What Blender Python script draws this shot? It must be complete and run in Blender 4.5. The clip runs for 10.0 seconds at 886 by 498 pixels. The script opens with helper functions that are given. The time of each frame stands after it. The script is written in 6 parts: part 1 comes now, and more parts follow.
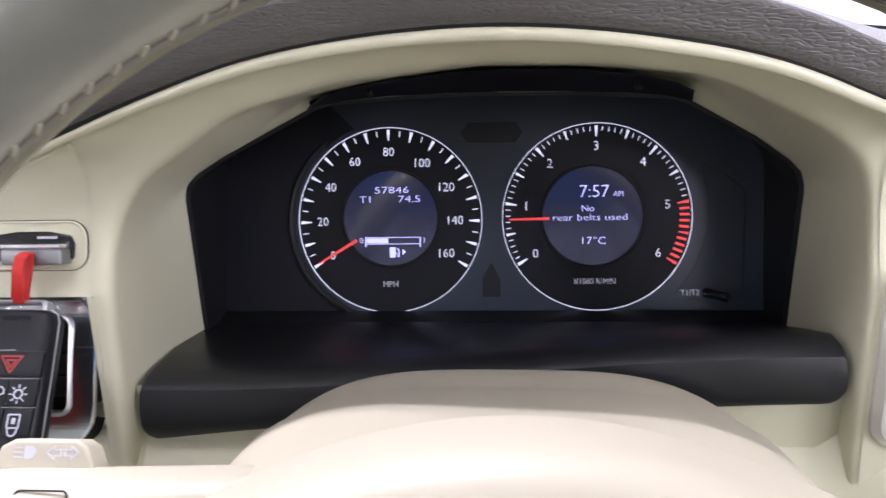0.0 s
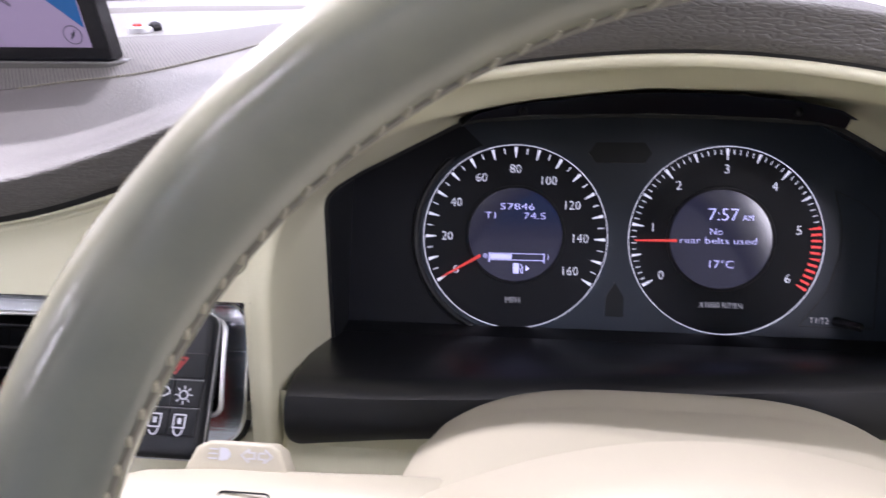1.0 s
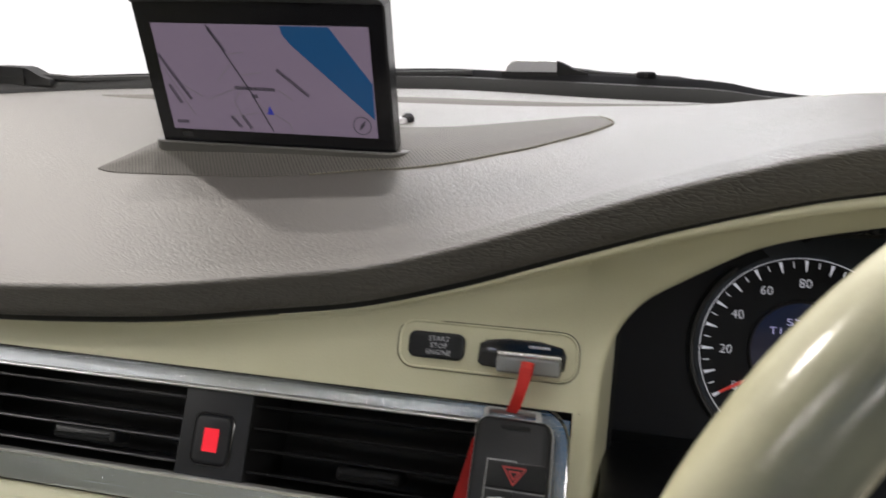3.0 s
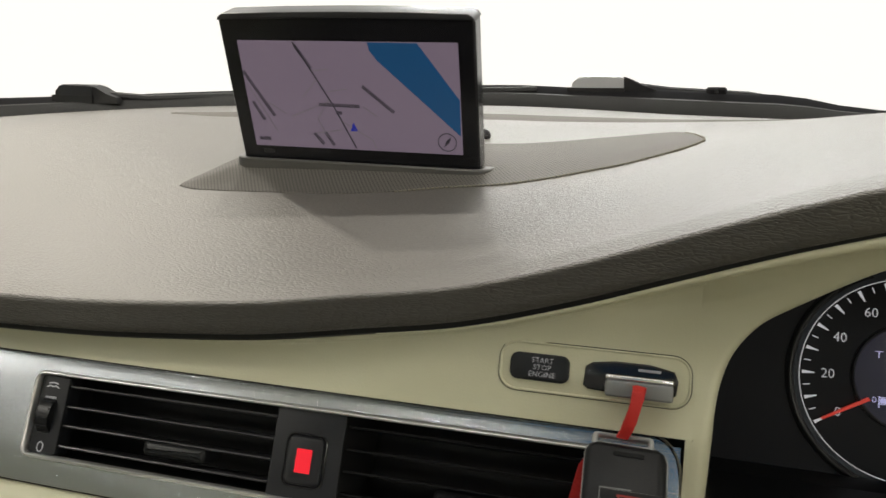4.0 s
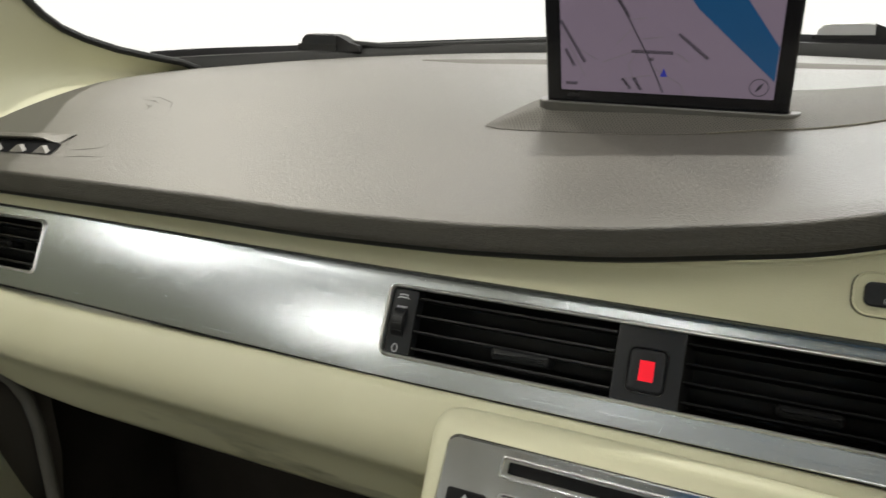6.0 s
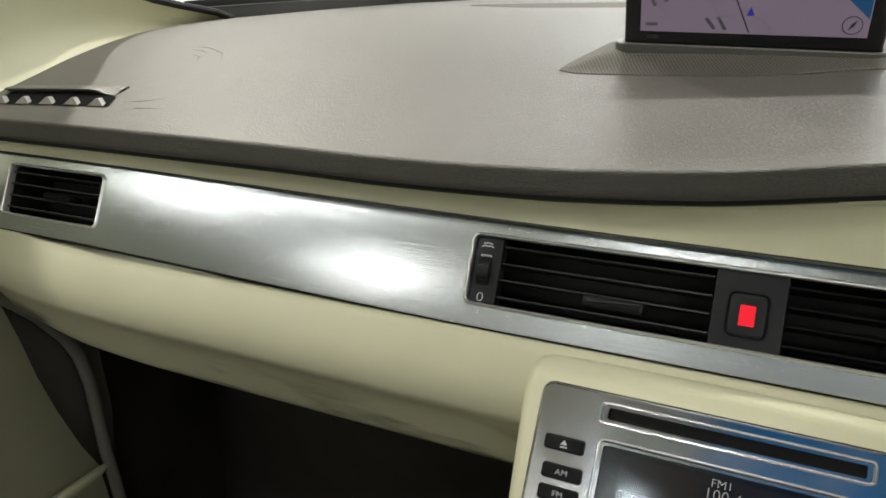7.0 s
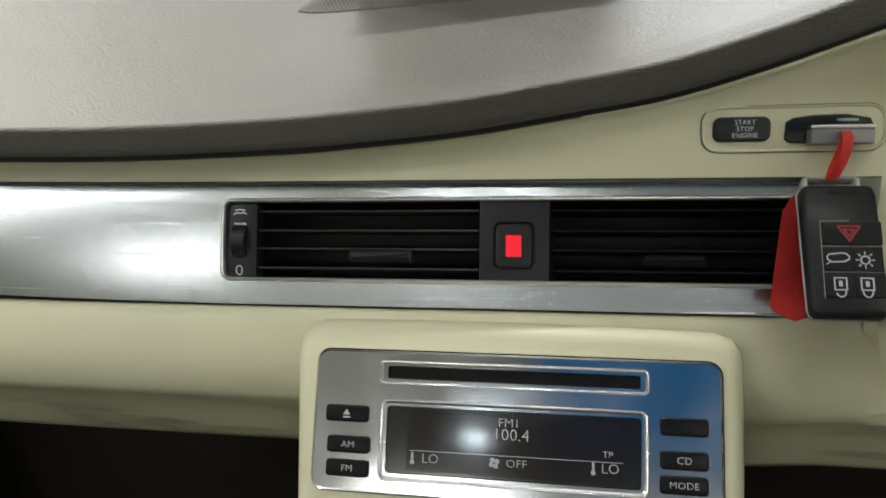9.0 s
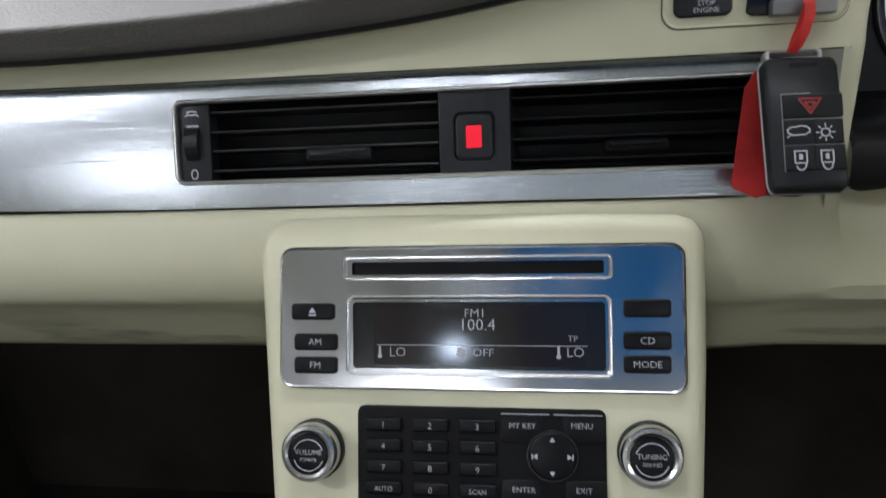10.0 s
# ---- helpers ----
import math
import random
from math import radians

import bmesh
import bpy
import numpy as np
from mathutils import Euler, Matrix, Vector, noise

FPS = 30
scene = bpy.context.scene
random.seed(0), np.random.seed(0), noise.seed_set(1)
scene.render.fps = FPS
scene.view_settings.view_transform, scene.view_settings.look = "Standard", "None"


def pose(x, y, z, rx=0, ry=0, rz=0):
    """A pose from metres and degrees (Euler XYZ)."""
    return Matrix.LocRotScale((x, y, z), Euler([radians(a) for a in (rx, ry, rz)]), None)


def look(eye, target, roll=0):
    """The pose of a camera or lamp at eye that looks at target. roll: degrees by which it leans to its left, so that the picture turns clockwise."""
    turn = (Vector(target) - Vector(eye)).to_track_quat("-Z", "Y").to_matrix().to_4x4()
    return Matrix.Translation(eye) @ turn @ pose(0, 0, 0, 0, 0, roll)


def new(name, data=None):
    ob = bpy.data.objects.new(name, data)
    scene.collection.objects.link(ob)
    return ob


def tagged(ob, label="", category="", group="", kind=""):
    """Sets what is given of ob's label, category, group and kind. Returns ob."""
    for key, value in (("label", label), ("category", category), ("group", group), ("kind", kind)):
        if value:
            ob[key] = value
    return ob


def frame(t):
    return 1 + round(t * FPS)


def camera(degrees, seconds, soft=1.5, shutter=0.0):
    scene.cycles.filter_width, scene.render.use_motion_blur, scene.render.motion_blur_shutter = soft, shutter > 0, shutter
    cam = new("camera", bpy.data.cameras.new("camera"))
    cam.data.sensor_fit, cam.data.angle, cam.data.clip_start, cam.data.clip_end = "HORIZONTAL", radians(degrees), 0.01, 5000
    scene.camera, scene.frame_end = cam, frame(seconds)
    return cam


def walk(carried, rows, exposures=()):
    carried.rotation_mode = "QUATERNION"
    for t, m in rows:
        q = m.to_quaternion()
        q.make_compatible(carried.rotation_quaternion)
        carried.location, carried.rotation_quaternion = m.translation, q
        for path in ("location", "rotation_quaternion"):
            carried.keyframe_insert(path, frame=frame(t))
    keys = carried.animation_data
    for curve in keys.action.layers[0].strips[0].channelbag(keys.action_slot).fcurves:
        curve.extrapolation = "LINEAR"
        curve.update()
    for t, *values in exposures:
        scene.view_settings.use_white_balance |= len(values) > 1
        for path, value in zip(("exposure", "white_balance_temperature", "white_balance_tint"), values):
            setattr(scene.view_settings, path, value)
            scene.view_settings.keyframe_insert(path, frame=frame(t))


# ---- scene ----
# ---- camera ----
cam = camera(61.2, 10.0, soft=1.5, shutter=0.4)
METRES, EYE, TILT, LEAN, TURN = 0.51, 1.0, -20.0, 2.2, 4.5
ROWS = [
    (0.0, 0.0, 0.0, 0.0, 0.0, 0.0, -0.0),
    (0.5, -0.0526, -0.0061, 0.0051, 1.1, 0.14, -1.02),
    (1.0, -0.1069, -0.0095, 0.0038, 2.71, 0.78, -2.14),
    (1.5, -0.1802, -0.0096, 0.0038, 4.03, 3.08, -3.31),
    (2.0, -0.2369, -0.0018, 0.0079, 5.59, 3.88, -4.5),
    (2.5, -0.2853, -0.0047, 0.0086, 6.94, 4.6, -5.45),
    (3.0, -0.3483, -0.01, 0.012, 8.18, 6.58, -6.32),
    (3.2, -0.3705, -0.0019, 0.0086, 8.78, 7.48, -6.6),
    (4.3, -0.4374, -0.0123, 0.008, 11.29, 7.54, -6.9),
    (4.5, -0.4628, -0.0347, 0.0068, 11.97, 6.23, -6.8),
    (5.0, -0.5266, -0.0785, -0.0195, 14.94, 4.36, -8.1),
    (5.5, -0.5789, -0.1196, -0.0402, 17.32, 3.19, -9.0),
    (6.0, -0.6264, -0.1525, -0.0595, 19.23, 2.65, -9.66),
    (6.2, -0.6435, -0.1572, -0.0611, 20.01, 1.45, -9.7),
    (7.3, -0.7505, -0.1771, -0.091, 18.33, -1.54, -7.71),
    (7.5, -0.7526, -0.1662, -0.0895, 17.04, -1.95, -6.05),
    (8.0, -0.7325, -0.1347, -0.088, 12.12, -1.55, -4.69),
    (8.5, -0.6905, -0.1045, -0.0845, 8.06, -1.7, -2.77),
    (9.0, -0.6673, -0.0836, -0.0845, 6.09, -2.66, -0.57),
    (9.5, -0.6525, -0.0673, -0.0916, 5.24, -6.02, 0.92),
    (10.0, -0.6517, -0.073, -0.1134, 4.14, -8.79, 1.65),
]
walk(cam, [(t, pose(0, 0, EYE, TILT, LEAN, TURN) @ pose(METRES * x, METRES * y, METRES * z, 90 + pitch, roll, yaw)) for t, x, y, z, yaw, pitch, roll in ROWS],
     [(0.0, 0.95, 5700, 27), (1.0, 0.82, 5750, 28), (1.5, 0.44, 5700, 24), (2.0, 0.05, 5650, 20), (2.5, -0.15, 5750, 18), (3.0, -0.2, 6450, 13), (4.5, -0.26, 6800, 7), (7.5, -0.2, 6600, 5), (9.0, -0.2, 6500, 5), (10.0, -0.2, 5850, 12)])

# ---- light: white surroundings outside, with added unseen area lamps round the car ----
world = bpy.data.worlds.new("hall")
scene.world = world
world.use_nodes = True
bg = world.node_tree.nodes["Background"]
bg.inputs["Color"].default_value = (1.0, 0.985, 0.96, 1)
bg.inputs["Strength"].default_value = 1.27


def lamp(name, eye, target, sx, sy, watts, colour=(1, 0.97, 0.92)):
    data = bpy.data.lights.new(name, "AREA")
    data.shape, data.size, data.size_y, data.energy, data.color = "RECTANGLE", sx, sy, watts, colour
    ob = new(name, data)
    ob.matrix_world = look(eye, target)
    return tagged(ob, "unseen white area light added outside the car", "lamp", kind="structure")


# Placed to match the screen's shadows and the highlights on dash and trim.
lamp("unseen_light", (-0.515, 0.82, 3.04), (-0.45, 0.4, 0.95), 0.09, 0.05, 33)
lamp("unseen_light", (-2.60, 1.44, 3.18), (-0.4, 0.4, 0.95), 0.09, 0.05, 52, (1, 0.94, 0.85))
lamp("unseen_light", (-0.46, 2.25, 2.42), (-0.22, 0.36, 0.95), 1.3, 0.10, 22, (0.93, 0.96, 1.0))
lamp("unseen_light", (-1.51, -0.31, 1.33), (-0.80, 0.30, 0.855), 0.15, 0.05, 0.55)
lamp("unseen_light", (-1.20, -0.75, 1.20), (-0.62, 0.29, 0.82), 0.14, 0.05, 0.9)
# Added overhead to light the blue roof panel through.
lamp("unseen_light", (-0.1, -0.9, 3.3), (-0.1, -0.85, 1.4), 1.6, 1.2, 26)
# Fill added behind the car to brighten the hood and fascia.
lamp("unseen_light", (-1.0, -2.6, 1.95), (-0.10, 0.40, 0.86), 0.45, 0.45, 27)
# Placed for the white reflection in the rev counter screen.
lamp("unseen_light", (1.1, -2.6, 1.85), (0.05, 0.44, 0.86), 0.45, 0.45, 11)
# Fill added by the driver's window for the right of the hood.
lamp("unseen_light", (0.78, -0.18, 1.17), (0.15, 0.33, 0.90), 0.3, 0.16, 3.2)
# Fill added high on the left for upright faces; the roof edge cuts it.
lamp("unseen_light", (-2.2, -0.9, 2.46), (-0.6, 0.3, 0.85), 0.3, 0.15, 27)


# ---- materials ----
def nodes(name, rough=0.5, metal=0.0, colour=(0.5, 0.5, 0.5), spec=0.5):
    m = bpy.data.materials.new(name)
    m.use_nodes = True
    b = m.node_tree.nodes["Principled BSDF"]
    b.inputs["Base Color"].default_value = (*colour, 1)
    b.inputs["Roughness"].default_value = rough
    b.inputs["Metallic"].default_value = metal
    b.inputs["Specular IOR Level"].default_value = spec
    return m, m.node_tree.nodes, m.node_tree.links, b


def mottled(name, dark, light, rough, grain=0.0, scale=500.0, stretch=(1, 1, 1), metal=0.0, spec=0.5, stain=9.0, voronoi=False, bump_dist=0.0006, rough_var=0.1):
    """A surface with broad mottling, fine grain relief and uneven gloss."""
    m, n, l, b = nodes(name, rough, metal, light, spec)
    co = n.new("ShaderNodeTexCoord")
    mp = n.new("ShaderNodeMapping")
    mp.inputs["Scale"].default_value = stretch
    l.new(co.outputs["Object"], mp.inputs["Vector"])
    big = n.new("ShaderNodeTexNoise")
    big.inputs["Scale"].default_value, big.inputs["Detail"].default_value = stain, 5
    l.new(co.outputs["Object"], big.inputs["Vector"])
    ramp = n.new("ShaderNodeValToRGB")
    ramp.color_ramp.elements[0].position, ramp.color_ramp.elements[1].position = 0.3, 0.7
    ramp.color_ramp.elements[0].color, ramp.color_ramp.elements[1].color = (*dark, 1), (*light, 1)
    l.new(big.outputs["Fac"], ramp.inputs["Fac"])
    l.new(ramp.outputs["Color"], b.inputs["Base Color"])
    rr = n.new("ShaderNodeMapRange")
    rr.inputs["To Min"].default_value, rr.inputs["To Max"].default_value = rough - rough_var, rough + rough_var
    l.new(big.outputs["Fac"], rr.inputs["Value"])
    l.new(rr.outputs["Result"], b.inputs["Roughness"])
    if grain:
        if voronoi:
            fine = n.new("ShaderNodeTexVoronoi")
            fine.feature = "F1"
            fine.inputs["Scale"].default_value = scale
            out = fine.outputs["Distance"]
        else:
            fine = n.new("ShaderNodeTexNoise")
            fine.inputs["Scale"].default_value, fine.inputs["Detail"].default_value = scale, 3
            out = fine.outputs["Fac"]
        warp = n.new("ShaderNodeTexNoise")
        warp.inputs["Scale"].default_value = 160.0
        l.new(mp.outputs["Vector"], warp.inputs["Vector"])
        mix = n.new("ShaderNodeVectorMath")
        mix.operation = "MULTIPLY_ADD"
        mix.inputs[1].default_value = (0.0007, 0.0007, 0.0007)
        l.new(warp.outputs["Color"], mix.inputs[0])
        l.new(mp.outputs["Vector"], mix.inputs[2])
        l.new(mix.outputs["Vector"], fine.inputs["Vector"])
        bp = n.new("ShaderNodeBump")
        bp.inputs["Strength"].default_value, bp.inputs["Distance"].default_value = grain, bump_dist
        l.new(out, bp.inputs["Height"])
        l.new(bp.outputs["Normal"], b.inputs["Normal"])
    return m


def leather(name, dark, light, rough, cell=0.0025, stretch=(0.4, 1, 1), relief=0.6, depth=0.0005, spec=0.5):
    """Grained vinyl: long uneven cells parted by fine creases, over broad mottling."""
    m = mottled(name, dark, light, rough, spec=spec, rough_var=0.06)
    n, l = m.node_tree.nodes, m.node_tree.links
    b = n["Principled BSDF"]
    co, mp, warp, add = n.new("ShaderNodeTexCoord"), n.new("ShaderNodeMapping"), n.new("ShaderNodeTexNoise"), n.new("ShaderNodeVectorMath")
    mp.inputs["Scale"].default_value = stretch
    l.new(co.outputs["Object"], mp.inputs["Vector"])
    warp.inputs["Scale"].default_value, warp.inputs["Detail"].default_value = 0.25 / cell, 2
    l.new(mp.outputs["Vector"], warp.inputs["Vector"])
    add.operation = "MULTIPLY_ADD"
    add.inputs[1].default_value = (cell * 1.6,) * 3
    l.new(warp.outputs["Color"], add.inputs[0])
    l.new(mp.outputs["Vector"], add.inputs[2])
    vo = n.new("ShaderNodeTexVoronoi")
    vo.feature = "DISTANCE_TO_EDGE"
    vo.inputs["Scale"].default_value = 1.0 / cell
    l.new(add.outputs["Vector"], vo.inputs["Vector"])
    crease = n.new("ShaderNodeMapRange")
    crease.interpolation_type = "SMOOTHSTEP"
    crease.inputs["From Max"].default_value = 0.24
    l.new(vo.outputs["Distance"], crease.inputs["Value"])
    fine, mix = n.new("ShaderNodeTexNoise"), n.new("ShaderNodeMath")
    fine.inputs["Scale"].default_value = 1800.0
    l.new(co.outputs["Object"], fine.inputs["Vector"])
    mix.operation = "MULTIPLY_ADD"
    mix.inputs[1].default_value = 0.25
    l.new(fine.outputs["Fac"], mix.inputs[0])
    l.new(crease.outputs["Result"], mix.inputs[2])
    bp = n.new("ShaderNodeBump")
    bp.inputs["Strength"].default_value, bp.inputs["Distance"].default_value = relief, depth
    l.new(mix.outputs["Value"], bp.inputs["Height"])
    l.new(bp.outputs["Normal"], b.inputs["Normal"])
    return m


def brushed(name, colour, rough, scale=(6, 900, 900), amount=0.25, aniso=0.6):
    m, n, l, b = nodes(name, rough, 1.0, colour)
    co = n.new("ShaderNodeTexCoord")
    mp = n.new("ShaderNodeMapping")
    mp.inputs["Scale"].default_value = scale
    l.new(co.outputs["Object"], mp.inputs["Vector"])
    t = n.new("ShaderNodeTexNoise")
    t.inputs["Scale"].default_value, t.inputs["Detail"].default_value = 1.0, 4
    l.new(mp.outputs["Vector"], t.inputs["Vector"])
    r = n.new("ShaderNodeMapRange")
    r.inputs["To Min"].default_value, r.inputs["To Max"].default_value = rough - 0.08, rough + 0.14
    l.new(t.outputs["Fac"], r.inputs["Value"])
    l.new(r.outputs["Result"], b.inputs["Roughness"])
    bp = n.new("ShaderNodeBump")
    bp.inputs["Strength"].default_value, bp.inputs["Distance"].default_value = amount, 0.0002
    l.new(t.outputs["Fac"], bp.inputs["Height"])
    l.new(bp.outputs["Normal"], b.inputs["Normal"])
    b.inputs["Anisotropic"].default_value = aniso
    return m


def glowing(name, colour, strength, rough=0.4):
    m, n, l, b = nodes(name, rough, 0, tuple(c * 0.25 for c in colour))
    b.inputs["Emission Color"].default_value = (*colour, 1)
    b.inputs["Emission Strength"].default_value = strength
    return m


CREAM = mottled("cream_vinyl", (0.53, 0.52, 0.37), (0.57, 0.56, 0.41), 0.48, 0.3, 900, spec=0.4, bump_dist=0.0003)
# Cream with dark patches that come in from z 0.735 down to 0.700.
CREAM_PATCHY = mottled("patchy_cream_vinyl", (0.53, 0.52, 0.37), (0.57, 0.56, 0.41), 0.48, 0.3, 900, spec=0.4, bump_dist=0.0003)
_n, _l = CREAM_PATCHY.node_tree.nodes, CREAM_PATCHY.node_tree.links
_co, _sp, _nz, _mp = _n.new("ShaderNodeTexCoord"), _n.new("ShaderNodeSeparateXYZ"), _n.new("ShaderNodeTexNoise"), _n.new("ShaderNodeMapping")
_mp.inputs["Scale"].default_value = (6, 20, 26)
_mp.inputs["Rotation"].default_value = (0, radians(18), 0)
_nz.inputs["Scale"].default_value, _nz.inputs["Detail"].default_value = 1.3, 5
_l.new(_co.outputs["Object"], _mp.inputs["Vector"])
_l.new(_mp.outputs["Vector"], _nz.inputs["Vector"])
_l.new(_co.outputs["Object"], _sp.inputs["Vector"])
_r1, _r2, _mu = _n.new("ShaderNodeMapRange"), _n.new("ShaderNodeMapRange"), _n.new("ShaderNodeMath")
_r1.inputs["From Min"].default_value, _r1.inputs["From Max"].default_value = 0.5, 0.66
_r2.inputs["From Min"].default_value, _r2.inputs["From Max"].default_value = 0.735, 0.700
_mu.operation = "MULTIPLY"
_l.new(_nz.outputs["Fac"], _r1.inputs["Value"])
_l.new(_sp.outputs["Z"], _r2.inputs["Value"])
_l.new(_r1.outputs["Result"], _mu.inputs[0])
_l.new(_r2.outputs["Result"], _mu.inputs[1])
_mx = _n.new("ShaderNodeMixRGB")
_mx.inputs["Color2"].default_value = (0.17, 0.165, 0.115, 1)
_b = _n["Principled BSDF"]
_l.new(_mu.outputs["Value"], _mx.inputs["Fac"])
_l.new(_b.inputs["Base Color"].links[0].from_socket, _mx.inputs["Color1"])
_l.new(_mx.outputs["Color"], _b.inputs["Base Color"])
CREAM_WHEEL = mottled("cream_column_plastic", (0.36, 0.335, 0.25), (0.40, 0.37, 0.28), 0.45, 0.15, 900, spec=0.4, bump_dist=0.0003)
DASH = leather("dash_vinyl", (0.084, 0.079, 0.071), (0.098, 0.092, 0.083), 0.45, cell=0.0015, relief=0.3, depth=0.0004, spec=0.5)
# Same vinyl on the pad's front, base colour darkened for its shade.
DASH_BAND = leather("dash_band_shaded_vinyl", (0.068, 0.064, 0.058), (0.081, 0.076, 0.069), 0.42, cell=0.0014, stretch=(0.26, 1, 1), relief=0.45, depth=0.0005, spec=0.5)
GRILLE = mottled("speaker_cloth", (0.08, 0.074, 0.066), (0.095, 0.088, 0.078), 0.8, 0.5, 900, spec=0.2)
MESH, _n, _l, _b = nodes("perforated_mesh", 0.75, 0, (0.09, 0.084, 0.076), 0.3)
_co = _n.new("ShaderNodeTexCoord")
_w = []
for _a in (35, -35):
    _mp = _n.new("ShaderNodeMapping")
    _mp.inputs["Rotation"].default_value = (0, 0, radians(_a))
    _wv = _n.new("ShaderNodeTexWave")
    _wv.inputs["Scale"].default_value = 150.0
    _l.new(_co.outputs["Object"], _mp.inputs["Vector"])
    _l.new(_mp.outputs["Vector"], _wv.inputs["Vector"])
    _w.append(_wv)
_mul = _n.new("ShaderNodeMath")
_mul.operation = "MULTIPLY"
_l.new(_w[0].outputs["Fac"], _mul.inputs[0])
_l.new(_w[1].outputs["Fac"], _mul.inputs[1])
_rp = _n.new("ShaderNodeValToRGB")
_rp.color_ramp.elements[0].position, _rp.color_ramp.elements[1].position = 0.35, 0.6
_rp.color_ramp.elements[0].color, _rp.color_ramp.elements[1].color = (0.095, 0.089, 0.08, 1), (0.022, 0.02, 0.018, 1)
_l.new(_mul.outputs["Value"], _rp.inputs["Fac"])
_l.new(_rp.outputs["Color"], _b.inputs["Base Color"])
LEATHER = mottled("worn_shaded_wheel_leather", (0.42, 0.40, 0.265), (0.56, 0.53, 0.35), 0.19, 0.12, 500, spec=0.6, stain=48, bump_dist=0.0004, rough_var=0.02)
_n, _l = LEATHER.node_tree.nodes, LEATHER.node_tree.links
# grey wear that palms rub, plus bluish shading, put into the inner side's colour
_co, _sp, _nz = _n.new("ShaderNodeTexCoord"), _n.new("ShaderNodeSeparateXYZ"), _n.new("ShaderNodeTexNoise")
_nz.inputs["Scale"].default_value, _nz.inputs["Detail"].default_value = 60.0, 3
_l.new(_co.outputs["Object"], _sp.inputs["Vector"])
_l.new(_co.outputs["Object"], _nz.inputs["Vector"])
_ad = _n.new("ShaderNodeMath")
_ad.operation = "MULTIPLY_ADD"
_ad.inputs[1].default_value = 0.004
_l.new(_nz.outputs["Fac"], _ad.inputs[0])
_ln, _wx = _n.new("ShaderNodeVectorMath"), _n.new("ShaderNodeMath")
_ln.operation, _wx.operation = "LENGTH", "MULTIPLY_ADD"
_fl = _n.new("ShaderNodeCombineXYZ")
_l.new(_sp.outputs["X"], _fl.inputs["X"])
_l.new(_sp.outputs["Y"], _fl.inputs["Y"])
_l.new(_fl.outputs["Vector"], _ln.inputs[0])
_wx.inputs[1].default_value = -1.0
_l.new(_ln.outputs["Value"], _wx.inputs[0])
_l.new(_sp.outputs["Z"], _wx.inputs[2])
_l.new(_wx.outputs["Value"], _ad.inputs[2])
_mr = _n.new("ShaderNodeMapRange")
_mr.interpolation_type = "SMOOTHSTEP"
_mr.inputs["From Min"].default_value, _mr.inputs["From Max"].default_value = -0.186, -0.150
_l.new(_ad.outputs["Value"], _mr.inputs["Value"])
_mx = _n.new("ShaderNodeMixRGB")
_mx.inputs["Color2"].default_value = (0.066, 0.080, 0.078, 1)
_b = _n["Principled BSDF"]
_yr, _ym = _n.new("ShaderNodeMapRange"), _n.new("ShaderNodeMath")
_ym.operation = "MULTIPLY"
_yr.inputs["From Min"].default_value, _yr.inputs["From Max"].default_value = 0.16, -0.02
_yr.inputs["To Min"].default_value, _yr.inputs["To Max"].default_value = 0.74, 1.0
_l.new(_sp.outputs["Y"], _yr.inputs["Value"])
_l.new(_mr.outputs["Result"], _ym.inputs[0])
_l.new(_yr.outputs["Result"], _ym.inputs[1])
_l.new(_ym.outputs["Value"], _mx.inputs["Fac"])
_l.new(_b.inputs["Base Color"].links[0].from_socket, _mx.inputs["Color1"])
_l.new(_mx.outputs["Color"], _b.inputs["Base Color"])
THREAD = mottled("cream_thread", (0.27, 0.26, 0.19), (0.33, 0.31, 0.22), 0.7)
SEAM = mottled("dark_seam", (0.13, 0.12, 0.09), (0.17, 0.16, 0.12), 0.8)
CAP = mottled("dull_grey_plastic", (0.030, 0.030, 0.032), (0.040, 0.040, 0.042), 0.30, metal=0.3)
ALU = brushed("brushed_aluminium", (0.57, 0.615, 0.66), 0.20, (12, 1700, 1700), 0.4, 0.0)
RIM = mottled("bright_metal_edge", (0.78, 0.79, 0.80), (0.84, 0.84, 0.85), 0.34, metal=0.85, rough_var=0.05)
SATIN = mottled("satin_metal_edge", (0.60, 0.61, 0.63), (0.66, 0.67, 0.69), 0.2, metal=1.0, rough_var=0.05)
FACE = brushed("radio_faceplate_metal", (0.56, 0.58, 0.61), 0.13, (30, 30, 30), 0.05, 0.0)
STEEL = mottled("worn_grey_metal", (0.24, 0.245, 0.25), (0.30, 0.305, 0.31), 0.35, metal=0.6)
KNOB = mottled("satin_knob_metal", (0.48, 0.48, 0.49), (0.54, 0.54, 0.55), 0.26, metal=1.0, rough_var=0.05)
CHROME = mottled("chrome", (0.75, 0.76, 0.78), (0.8, 0.8, 0.82), 0.18, metal=0.9, rough_var=0.04)
BLACK = mottled("black_plastic", (0.007, 0.0075, 0.009), (0.010, 0.011, 0.012), 0.40, 0.2, 1200, spec=0.25, bump_dist=0.0002)
MATT = mottled("matt_black_plastic", (0.004, 0.004, 0.0045), (0.006, 0.006, 0.007), 0.6, spec=0.12)
SOFT_BLACK = mottled("soft_black_plastic", (0.009, 0.010, 0.012), (0.013, 0.014, 0.017), 0.42, 0.3, 1100, spec=0.3, bump_dist=0.0002)
KEY_BLACK = mottled("black_key_plastic", (0.004, 0.004, 0.005), (0.006, 0.006, 0.007), 0.34, spec=0.14, rough_var=0.05)
